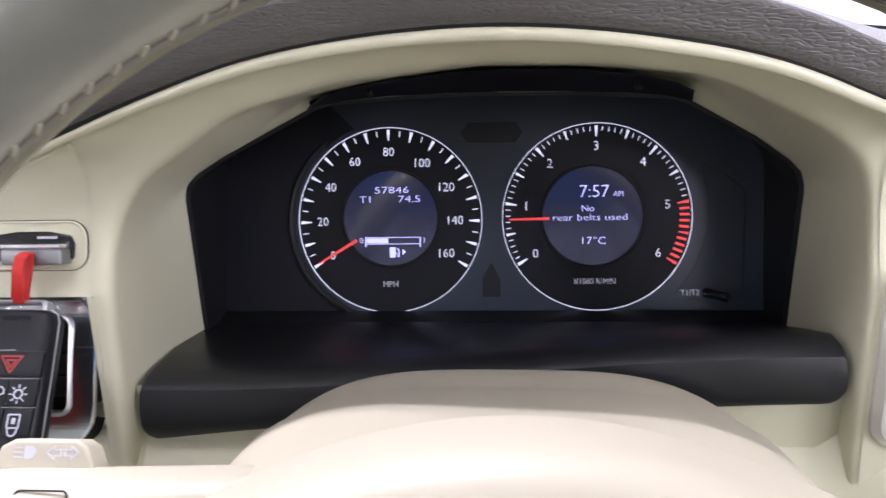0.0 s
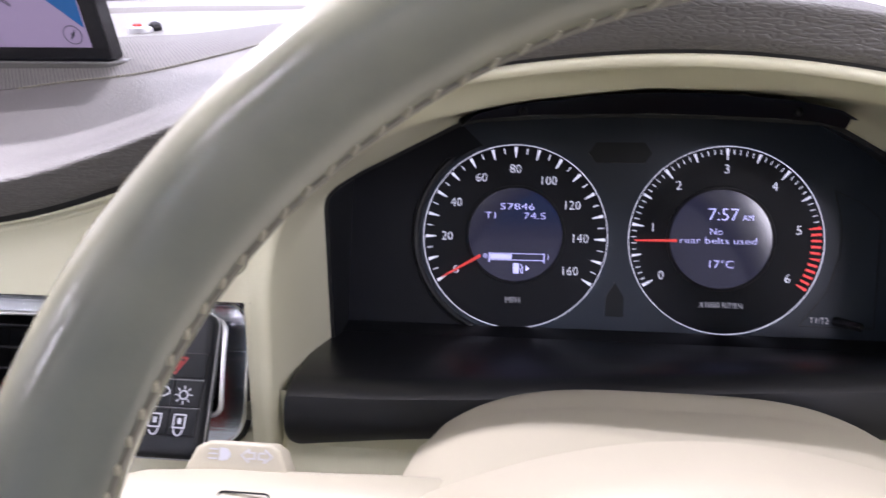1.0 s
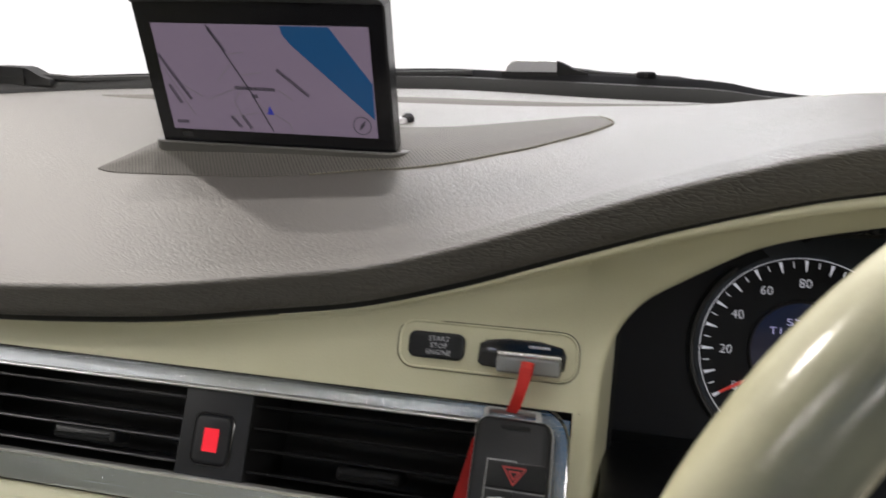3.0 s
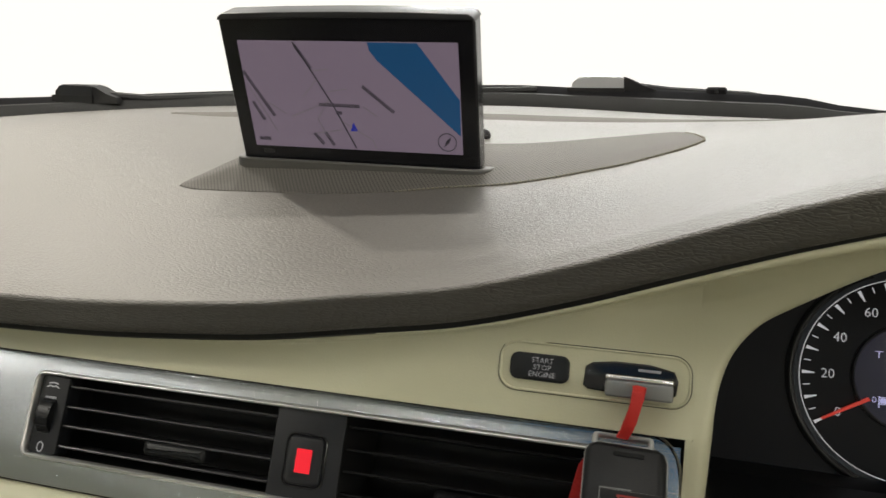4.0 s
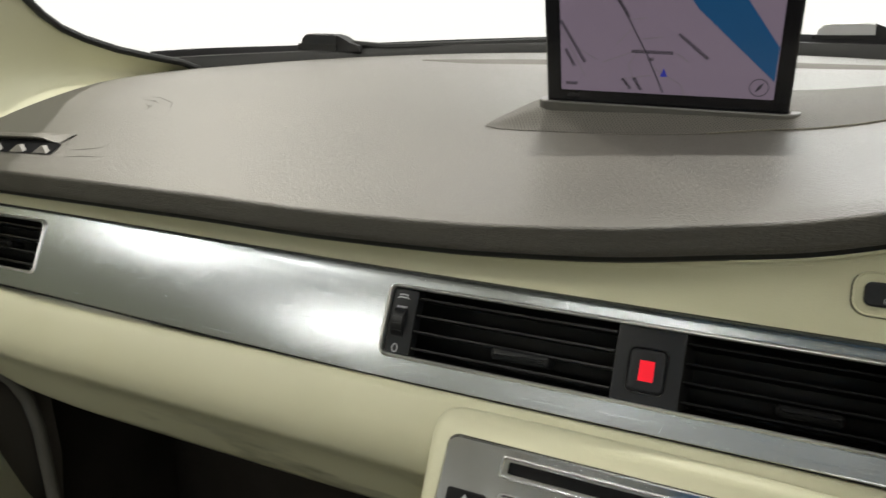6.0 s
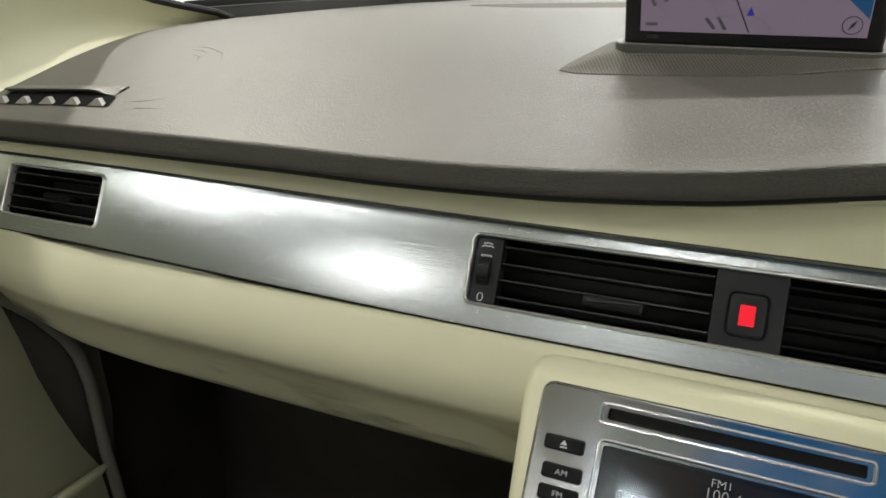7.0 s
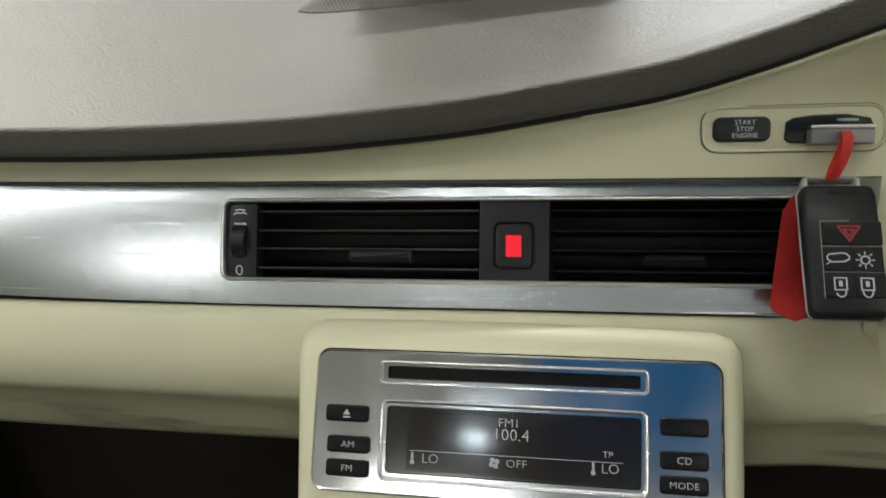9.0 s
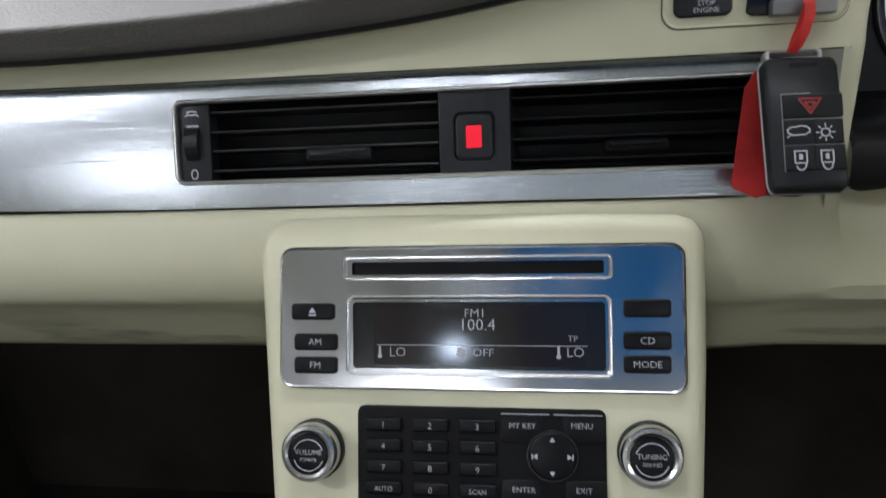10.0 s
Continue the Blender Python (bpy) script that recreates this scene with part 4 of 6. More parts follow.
speedo = dial_group("speedometer", *SC, SR, 0.0295, (-0.0721, -0.0150), "black speedometer dial marked to 160")
bm = bmesh.new()
for i in range(33):
    a = A0 + (A1 - A0) * i / 32
    if i % 2:
        tick(bm, *SC, SR * 0.905, SR * 0.965, 0.0006, 0.0006, a)
    else:
        tick(bm, *SC, SR * 0.86, SR * 0.975, 0.0006, 0.0020, a)
part("graduation", bm, LIT, speedo, "white speed marks")
for i in range(9):
    a = radians(A0 + (A1 - A0) * i / 8)
    rr_ = SR * (0.735 if i not in (5, 6, 7, 8) else 0.705)
    text("lettering", str(20 * i), 0.0078, LIT, speedo, SC[0] + rr_ * math.cos(a), SC[1] + rr_ * math.sin(a), 0.0009, wide=0.95)
text("lettering", "MPH", 0.0054, WHITE, speedo, -0.0728, -0.0560, 0.0009, wide=0.9)
text("lettering", "57846", 0.0058, LCD_TEXT, speedo, -0.0712, 0.0022, 0.0012, wide=1.52)
text("lettering", "T1", 0.0058, LCD_TEXT, speedo, -0.0872, -0.0034, 0.0012, wide=1.3)
text("lettering", "74.5", 0.0058, LCD_TEXT, speedo, -0.0603, -0.0034, 0.0012, wide=1.45)
bm = bmesh.new()
stroke(bm, [(-0.0880, -0.0265), (-0.0880, -0.0325)], 0.0006, 0.0011, 0.0013)
stroke(bm, [(-0.0540, -0.0265), (-0.0540, -0.0325)], 0.0006, 0.0011, 0.0013)
stroke(bm, [(-0.0880, -0.0268), (-0.0540, -0.0268)], 0.0004, 0.0011, 0.0013)
stroke(bm, [(-0.0880, -0.0308), (-0.0540, -0.0308)], 0.0004, 0.0011, 0.0013)
polygon(bm, [(-0.0874, -0.0303), (-0.0740, -0.0303), (-0.0740, -0.0273), (-0.0874, -0.0273)], 0.0011, 0.0013)
part("fuel_bar", bm, LCD_TEXT, speedo, "fuel level bar under half full")
text("lettering", "0", 0.0050, LCD_TEXT, speedo, -0.0905, -0.0288, 0.0012)
text("lettering", "1", 0.0050, LCD_TEXT, speedo, -0.0515, -0.0288, 0.0012)
bm = bmesh.new()
polygon(bm, rrect(0.0036, 0.0064, 0.0004, -0.0712, -0.0360), 0.0011, 0.0013)
stroke(bm, [(-0.0692, -0.0362), (-0.0682, -0.0366), (-0.0680, -0.0386), (-0.0672, -0.0386), (-0.0672, -0.0348), (-0.0684, -0.0334)], 0.0005, 0.0011, 0.0013)
polygon(bm, [(-0.0651, -0.0376), (-0.0628, -0.0358), (-0.0651, -0.0340)], 0.0011, 0.0013)
part("fuel_symbol", bm, LCD_TEXT, speedo)
bm = bmesh.new()
tick(bm, *SC, SR * 0.42, SR * 0.90, 0.0018, 0.0009, A0 - 0.5, 0.0040)
part("needle", bm, NEEDLE, speedo, "thin red needle")

TC, TR = (0.0531, -0.0158), 0.0565
tacho = dial_group("rev_counter", *TC, TR, 0.0302, (0.0507, -0.0150), "black rev counter dial with red zone")
bm, red_bm = bmesh.new(), bmesh.new()
for i in range(61):
    a = A0 + (A1 - A0) * i / 60
    tgt = red_bm if i >= 50 else bm
    if i % 10 == 0:
        tick(tgt, *TC, TR * 0.855, TR * 0.975, 0.0006, 0.0020, a)
    elif i % 5 == 0:
        tick(tgt, *TC, TR * 0.875, TR * 0.975, 0.0006, 0.0017, a)
    elif i >= 50:
        tick(tgt, *TC, TR * 0.87, TR * 0.97, 0.0014, 0.0014, a)
    else:
        tick(tgt, *TC, TR * 0.915, TR * 0.965, 0.0005, 0.0005, a)
part("graduation", bm, LIT, tacho, "white rev marks")
part("red_zone", red_bm, REDLIT, tacho, "red rev marks")
for i in range(7):
    a = radians(A0 + (A1 - A0) * i / 6)
    text("lettering", str(i), 0.0078, LIT, tacho, TC[0] + TR * 0.755 * math.cos(a), TC[1] + TR * 0.755 * math.sin(a), 0.0009)
text("lettering", "X1000 R/MIN", 0.0050, WHITE, tacho, 0.0520, -0.0548, 0.0009, wide=0.9)
text("lettering", "7:57", 0.0108, LCD_TEXT, tacho, 0.0518, -0.0005, 0.0012, wide=0.98)
text("lettering", "AM", 0.0050, LCD_TEXT, tacho, 0.0662, -0.0020, 0.0012, wide=0.9)
text("lettering", "No", 0.0056, LCD_TEXT, tacho, 0.0480, -0.0106, 0.0012, wide=1.1)
text("lettering", "rear belts used", 0.0056, LCD_TEXT, tacho, 0.0492, -0.0160, 0.0012, wide=1.34)
text("lettering", "17\u00b0C", 0.0066, LCD_TEXT, tacho, 0.0510, -0.0302, 0.0012, wide=1.15)
bm = bmesh.new()
tick(bm, *TC, TR * 0.50, TR * 0.93, 0.0016, 0.0009, 181.0, 0.0040)
part("needle", bm, NEEDLE, tacho, "thin red needle")

for name, pts, mat, lab in (("warning_window", [(-0.0285, 0.0360), (-0.0240, 0.0300), (0.0050, 0.0300), (0.0093, 0.0360), (0.0050, 0.0425), (-0.0240, 0.0425)], BLACK, "dark warning lamp window"),
                            ("arrow_window", [(-0.0160, -0.0640), (-0.0050, -0.0640), (-0.0050, -0.0520), (-0.0105, -0.0430), (-0.0160, -0.0520)], BLACK, "dark arrow lamp window")):
    p_ = part(name, prism(bmesh.new(), pts, 0.0, 0.0006), mat, cluster, lab)
    p_.matrix_world = KM
bm = bmesh.new()
stroke(bm, [(0.1145, 0.0151), (0.1290, 0.0085), (0.1407, -0.0010), (0.1390, -0.0655), (0.0972, -0.0655), (0.1120, -0.045), (0.1190, -0.0220), (0.1190, -0.003)], 0.0004, 0.0, 0.0004, closed=True)
p_ = part("reset_outline", bm, BLACK, cluster)
p_.matrix_world = KM
p_ = text("lettering", "T1/T2", 0.0050, WHITE, cluster, 0.1085, -0.0620, 0.0003, wide=0.9)
p_.matrix_world = KM
bm = bmesh.new()
tube(bm, [(0.1180, -0.0620, 0.0), (0.1225, -0.0625, 0.010), (0.1250, -0.0630, 0.017), (0.1252, -0.0630, 0.0185)], [0.0030, 0.0026, 0.0026, 0.0014], 14)
p_ = part("reset_stalk", bm, GLOSS, cluster, "glossy black trip reset stalk")
p_.matrix_world = KM

# cream hood round the cluster
hood = thing("cluster_hood", "cream moulded hood round the instrument cluster", "instrument hood")


# front corner of the hood, point for point with the opening, from its lower left round the top
CORNER = [(-0.1860, 0.803), (-0.1835, 0.880), (-0.1815, 0.893), (-0.1770, 0.904), (-0.1670, 0.917), (-0.1230, 0.9455), (-0.1100, 0.950), (-0.0714, 0.960), (-0.012, 0.9670), (0.040, 0.9655), (0.0768, 0.9600), (0.0900, 0.9555), (0.1310, 0.9345), (0.1475, 0.9210), (0.1522, 0.9090), (0.1532, 0.8960), (0.1530, 0.803)]


def ring_pts(n=64):
    """Opening outline and hood corner, resampled evenly from the lower left round the top to the lower right."""
    path = [Vector(p) for p in [OPEN[0]] + OPEN[:0:-1]]
    front = [Vector(p) for p in CORNER]
    lens = [0.0]
    for a, b in zip(path, path[1:]):
        lens.append(lens[-1] + (b - a).length)
    out_ = []
    for d in span(0, lens[-1], n):
        for i in range(len(path) - 1):
            if d <= lens[i + 1] + 1e-9:
                k = (d - lens[i]) / max(1e-9, lens[i + 1] - lens[i])
                out_.append((path[i].lerp(path[i + 1], k), front[i].lerp(front[i + 1], k)))
                break
    for _ in range(3):
        out_ = out_[:1] + [(q[0], (p[1] + q[1] * 2 + r[1]) / 4) for p, q, r in zip(out_, out_[1:], out_[2:])] + out_[-1:]
    return out_


def panel_y(x, z):
    """The cream panel's depth beside and above the hood."""
    if z < 0.8672:
        return 0.3045 - (0.8672 - z) * 0.10
    zt = lerp(BROW_Z, x) - 0.003
    k = min(1.0, (z - 0.8672) / max(0.01, zt - 0.8672))
    return fascia_y(z) * (1 - k**3) + (lerp(BROW_Y, x) + 0.009) * k**3


LX, RX, CX, CZ = -0.1925, 0.1570, -0.012, 0.845


def boundary(x, z):
    """Where the ray from the cluster's middle through (x, z) meets the outer edge of the hood."""
    d = Vector((x - CX, z - CZ))
    for k in span(1.0, 3.0, 600):
        q = Vector((CX, CZ)) + d * k
        if q.x <= LX or q.x >= RX or q.y >= lerp(BROW_Z, q.x) - 0.0025:
            return q
    return Vector((CX, CZ)) + d


grid = []
for p, c in ring_pts(141):
    x, z = p
    g = boundary(c.x, c.y) if c.y > CZ + 0.002 else Vector((LX if x < 0 else RX, c.y))
    up_ = step(0.900, 0.935, z)
    gy = panel_y(g.x, g.y) + 0.0006
    fy = panel_y(c.x, c.y) + 0.0016
    row = [(x + (c.x - x) * k, 0.389 + (fy + 0.004 - 0.389) * k, z + (c.y - z) * k ** (1 - 0.64 * up_)) for k in span(0, 1, 10)[:-1]]
    out_d = g - c
    far = max(1e-4, out_d.length)
    lip_k = min(0.6, 0.005 / far)
    a = Vector((c.x - (c.x - x) * 0.04, fy + 0.0050, c.y - (c.y - z) * 0.02))
    m_ = Vector((c.x, fy, c.y))
    e = Vector((c.x + out_d.x * lip_k, fy + (gy - fy) * lip_k, c.y + out_d.y * lip_k))
    for k in span(0, 1, 5):
        row.append(tuple(a * (1 - k) ** 2 + m_ * 2 * k * (1 - k) + e * k * k))
    for k in (0.25, 0.5, 0.75, 0.9, 1.0):
        w_ = lip_k + (1 - lip_k) * k
        row.append((c.x + out_d.x * w_, fy + (gy - fy) * w_, c.y + out_d.y * w_))
    grid.append(row)
legs = [[[(x, y - 0.1 * d, z - d) for x, y, z in row] for d in (0.055, 0.03, 0.012)] for row in (grid[0], grid[-1])]
grid = legs[0] + grid + legs[1][::-1]
part("tunnel", sheet(bmesh.new(), grid), CREAM, hood, "cream vinyl hood lining")
bm = bmesh.new()
bead_x = span(-0.34, 0.165, 90)
tube(bm, [(x, lerp(BROW_Y, x) + 0.0074, lerp(BROW_Z, x) - 0.0060) for x in bead_x], [0.0006 + 0.0022 * step(-0.34, -0.08, x) for x in bead_x], 10)
part("hood_bead", bm, CREAM, hood, "rounded cream bead along the hood edge")
grid = []
for x in span(-0.1940, 0.1580, 40):
    grid.append([(x, 0.3135 + d, z) for z, d in ((0.815, 0.0), (0.800, 0.0), (0.785, -0.0005), (0.770, 0.001), (0.755, 0.006), (0.740, 0.014))])
part("apron", sheet(bmesh.new(), grid), CREAM, hood, "cream panel under the black ledge")


def side_panel(x0, x1, z0, lab):
    g = []
    for x in span(x0, x1, 16):
        zt = lerp(BROW_Z, x) - 0.003
        g.append([(x, panel_y(x, z), z) for z in span(z0, 0.860, 8) + span(0.8672, zt, 14)])
    return part("side_panel", sheet(bmesh.new(), g), CREAM, hood, lab)


side_panel(-0.1950, -0.1922, 0.748, "cream panel beside the cluster")
side_panel(0.1566, 0.50, 0.748, "cream panel beside the cluster")

# black shelf under the dials
shelf = thing("cluster_shelf", "black ledge under the dials over the steering column", "dashboard ledge")
bm = bmesh.new()
prof = [(0.440, 0.800), (0.400, 0.8065), (0.350, 0.8160), (0.325, 0.8190), (0.314, 0.8185), (0.3085, 0.8150), (0.3060, 0.8090), (0.3050, 0.800)]
grid = []
for x in sorted(span(-0.1815, 0.1500, 110) + [-0.1815 + d for d in (0.0003, 0.0007, 0.0012, 0.002)] + [0.1500 - d for d in (0.0003, 0.0007, 0.0012, 0.002)]):
    e = min(x + 0.1815, 0.1500 - x)
    low = lerp([(-0.19, 0.7860), (-0.11, 0.7955), (0.0, 0.803), (0.1, 0.8095), (0.15, 0.8115)], x) + (0.008 - math.sqrt(max(0, 0.008**2 - max(0, 0.008 - e) ** 2)))
    top_in = 0.003 - math.sqrt(max(0, 0.003**2 - max(0, 0.003 - e) ** 2))
    rise = 0.0195 * step(-0.17, 0.15, x)
    row = [(x, y, z - top_in * (1 if y < 0.34 else 0) + rise * step(0.39, 0.32, y)) for y, z in prof[:6]]
    zc = row[-1][2]
    row += [(x, 0.3062, zc + (low - zc) * 0.3), (x, 0.3052, zc + (low - zc) * 0.6), (x, 0.3052, zc + (low - zc) * 0.88), (x, 0.3062, zc + (low - zc) * 0.97), (x, 0.309, low), (x, 0.36, low - 0.004)]
    grid.append(row)
part("ledge", sheet(bm, [r[:6] for r in grid]), LEDGE, shelf, "matt black plastic ledge")
part("front_lip", sheet(bmesh.new(), [r[5:] for r in grid]), LEDGE, shelf, "rounded front lip of the ledge")

# ---- steering wheel and column ----
WM = Matrix.Translation((0.0032, 0.0999, 0.852)) @ plane_m(0, 0, 0, 19.3, -0.5)
wheel = thing("steering_wheel", "worn cream leather steering wheel with stitched rim", "steering wheel", m=WM)
R1, R2, RS, RB = 0.1736, 0.1779, 0.0146, 0.0184


def rim_point(a, b, grow=0.0):
    """A point on the rim: a round the wheel, b round the section (0 outwards, 90 towards the driver)."""
    return Vector(((R1 + (RS + grow) * math.cos(b)) * math.cos(a), (R2 + (RS + grow) * math.cos(b)) * math.sin(a), (RB + grow) * math.sin(b)))


bm = bmesh.new()
vs = [[bm.verts.new(rim_point(2 * math.pi * i / 160, 2 * math.pi * k / 28)) for k in range(28)] for i in range(160)]
for i in range(160):
    a, b = vs[i], vs[(i + 1) % 160]
    for k in range(28):
        bm.faces.new((a[k], a[(k + 1) % 28], b[(k + 1) % 28], b[k]))
part("rim", bm, LEATHER, wheel, "worn cream leather rim, inner side greyed for wear and shade")
# seam on the inner side of the rim with slanting stitches
bm = bmesh.new()
for i in range(150):
    a = 2 * math.pi * i / 150
    b = radians(178)
    p0 = rim_point(a, b - 0.10, -0.0004)
    p1 = rim_point(a + 0.012, b, -0.0001)
    p2 = rim_point(a + 0.024, b + 0.10, -0.0004)
    tube(bm, [p0, p1, p2], [0.0008, 0.0012, 0.0008], 8)
part("stitching", bm, THREAD, wheel, "slanting cream stitches along the rim", kind="stuff")
bm = bmesh.new()
tube(bm, [rim_point(2 * math.pi * i / 160, radians(178), 0.0002) for i in range(161)], 0.0009, 6)
part("seam", bm, SEAM, wheel)
# airbag pad with its wings
half = []
for u in span(-0.135, 0.135, 37):
    half.append((u, 0.0465 - 2.0 * u * u + 0.004 * math.cos(u * 20)))
low = [(u, -0.055 + 2.2 * u * u) for u in span(0.128, -0.128, 27)]
pts = low[::-1] + half[::-1]
loops = [[(x, y, -0.095) for x, y in pts], [(x, y, -0.064) for x, y in pts]]
for d, z in ((0.0015, -0.0585), (0.0045, -0.0545), (0.010, -0.0510), (0.018, -0.0480)):
    loops.append([(x * (1 - d * 1.2), y * (1 - d * 9) - 0.0005, z) for x, y in pts])
for k, z in ((0.70, -0.044), (0.45, -0.040), (0.2, -0.038)):
    loops.append([(x * k, y * k, z) for x, y in pts])
part("airbag_pad", rings(bmesh.new(), loops), CREAM_WHEEL, wheel, "smooth cream airbag pad")
for s in (-1, 1):
    bm = bmesh.new()
    rings(bm, [[(s * x, y * h, z0 + dz) for y, dz in ((-0.018, -0.006), (0.018, -0.006), (0.021, 0.0), (0.017, 0.006), (-0.017, 0.006), (-0.021, 0.0))] for x, z0, h in ((0.100, -0.066, 1.2), (0.125, -0.058, 1.0), (0.145, -0.040, 0.95), (0.160, -0.018, 1.0), (0.168, -0.004, 1.1))])
    part("spoke", bm, CREAM_WHEEL, wheel)
bm = bmesh.new()
rings(bm, [[(x, y, z0 + dz) for x, dz in ((-0.03, -0.006), (0.03, -0.006), (0.034, 0.0), (0.028, 0.006), (-0.028, 0.006), (-0.034, 0.0))] for y, z0 in ((-0.05, -0.066), (-0.10, -0.05), (-0.14, -0.03), (-0.172, -0.004))])
part("spoke", bm, CREAM_WHEEL, wheel)

# column shroud: an arch that rises towards the driver
column = thing("steering_column", "cream plastic steering column shroud under the dials", "steering column")
grid = []
for y, zt, w in ((0.330, 0.8000, 0.088), (0.300, 0.8190, 0.0945), (0.2935, 0.8330, 0.0965), (0.2910, 0.8372, 0.0970), (0.287, 0.8388, 0.0972), (0.275, 0.8420, 0.099), (0.2655, 0.8438, 0.1015), (0.2620, 0.8450, 0.1025), (0.256, 0.8475, 0.103), (0.235, 0.8520, 0.104), (0.215, 0.8555, 0.105), (0.195, 0.8585, 0.105), (0.17, 0.8605, 0.10)):
    arch = [(w * k, -0.0225 * abs(k) ** 3.6) for k in span(-1, 1, 41)]
    flank = [(w * 1.035, -0.030), (w * 1.05, -0.045), (w * 1.05, -0.075)]
    grid.append([(x - 0.001, y, zt + d) for x, d in [(-a, b) for a, b in flank[::-1]] + arch + flank])
part("shroud", sheet(bmesh.new(), grid), CREAM_WHEEL, column, "cream plastic shroud")
part("column_tube", tube(bmesh.new(), [(0.003, 0.165, 0.832), (0.003, 0.46, 0.73)], 0.035, 20), BLACK, column)

# light and indicator stalk
stalk = thing("indicator_stalk", "cream light and indicator stalk with pale symbols", "stalk")
bm = bmesh.new()
loops = []
for x, y, z, ry, rz in ((-0.205, 0.190, 0.838, 0.006, 0.005), (-0.203, 0.190, 0.838, 0.010, 0.009), (-0.190, 0.191, 0.838, 0.0125, 0.0115), (-0.165, 0.193, 0.838, 0.013, 0.012), (-0.13, 0.196, 0.837, 0.013, 0.012), (-0.10, 0.200, 0.836, 0.0125, 0.0115), (-0.07, 0.204, 0.834, 0.012, 0.011)):
    loops.append([(x, y + ry * math.copysign(abs(math.cos(a)) ** 0.7, math.cos(a)), z + rz * math.copysign(abs(math.sin(a)) ** 0.7, math.sin(a))) for a in span(0, 2 * math.pi * 19 / 20, 20)])
part("arm", rings(bm, loops), CREAM_WHEEL, stalk, "cream plastic stalk arm")
SM = plane_m(-0.158, 0.2035, 0.8505, 33)
pts = [(-0.0240, -0.0110), (0.0225, -0.0110), (0.0170, -0.001), (0.0145, 0.0045), (0.0105, 0.0068), (-0.0120, 0.0068), (-0.0165, 0.0045), (-0.0195, -0.002)]
p_ = part("symbol_pad", prism(bmesh.new(), pts, -0.010, 0.0, 0.0015), CREAM_WHEEL, stalk, "raised pad with symbols")
p_.matrix_world = SM
SYM = SM @ Matrix.Translation((0, 0.0046, 0))
arc = [(-0.0062 + 0.0028 * math.cos(radians(a)), -0.0022 + 0.0022 * math.sin(radians(a))) for a in span(-90, 90, 9)]
q_ = part("lamp_symbol", polygon(bmesh.new(), [(-0.0075, -0.0044)] + arc + [(-0.0075, 0.0)], 0.0, 0.0002), WHITE, stalk)
q_.matrix_world = SYM
for k in range(3):
    q_ = part("beam_mark", stroke(bmesh.new(), [(-0.0112, -0.0038 + 0.0016 * k), (-0.0085, -0.0038 + 0.0016 * k)], 0.0005), WHITE, stalk)
    q_.matrix_world = SYM
for s in (-1, 1):
    q_ = part("arrow_symbol", stroke(bmesh.new(), [(0.0062 + s * 0.0007, -0.0032), (0.0062 + s * 0.0030, -0.0032), (0.0062 + s * 0.0030, -0.0044), (0.0062 + s * 0.0056, -0.0022), (0.0062 + s * 0.0030, 0.0), (0.0062 + s * 0.0030, -0.0012), (0.0062 + s * 0.0007, -0.0012)], 0.0005, closed=True), WHITE, stalk)
    q_.matrix_world = SYM
bm = bmesh.new()
stroke(bm, rrect(0.018, 0.010, 0.002), 0.0006, 0.0, 0.0004, closed=True)
q_ = part("button_outline", bm, BLACK, stalk, "dark outline of a push button")
q_.matrix_world = plane_m(-0.150, 0.1845, 0.8465, 50)

# ---- pop-up navigation display on the dash top ----
NM = plane_m(-0.4036, 0.4222, 1.0106, -18.7, 1.2) @ Matrix.Rotation(radians(-1.0), 4, "Z") @ Matrix.Translation((0.0064, -0.0447, 0))
nav = thing("navigation_display", "raised pop-up navigation screen showing a map", "display", m=NM)
NCX, NCY, NW, NH = -0.0067, 0.0457, 0.1640, 0.0995
bm = bmesh.new()
pts = rrect(NW, NH, 0.0048, NCX, NCY)
loops = [[(x, y, -0.016) for x, y in offset(pts, 0.003)], [(x, y, -0.0135) for x, y in pts], [(x, y, -0.0015) for x, y in pts], [(x, y, 0.0) for x, y in offset(pts, 0.0012)]]
part("housing", rings(bm, loops), GLOSS, nav, "glossy black screen housing")
bm = bmesh.new()
pts = [(NCX + x * 0.0822, 0.0919 + y) for x, y in ((-1.0, 0.0), (-0.985, 0.0022), (-0.95, 0.0040), (-0.5, 0.0050), (0.0, 0.0053), (0.5, 0.0050), (0.95, 0.0040), (0.985, 0.0022), (1.0, 0.0), (0.97, 0.0005), (0.0, 0.0016), (-0.97, 0.0005))][::-1]
part("top_cap", prism(bm, pts, -0.0160, 0.0010, 0.0005), CAP, nav, "dull grey top edge")
screen = part("screen", prism(bmesh.new(), rrect(0.1424, 0.0698, 0.0004, -0.0064, 0.0447), 0.0, 0.0003), MAP, nav, "lilac-grey lit road map")
z0, z1 = 0.0003, 0.00042
bm = bmesh.new()
polygon(bm, [(0.0640, 0.0220), (0.0644, 0.0450), (0.0400, 0.0790), (0.0088, 0.0792), (0.0096, 0.0745), (0.0140, 0.0684)], z0, z1)
part("river", bm, MAP_BLUE, screen, "blue river on the map")
bm = bmesh.new()
stroke(bm, [(-0.0400, 0.0790), (-0.0300, 0.0610), (-0.0180, 0.0385), (-0.0060, 0.0111)], 0.0009, z0, z1)
part("main_road", bm, MAP_INK, screen)
bm = bmesh.new()
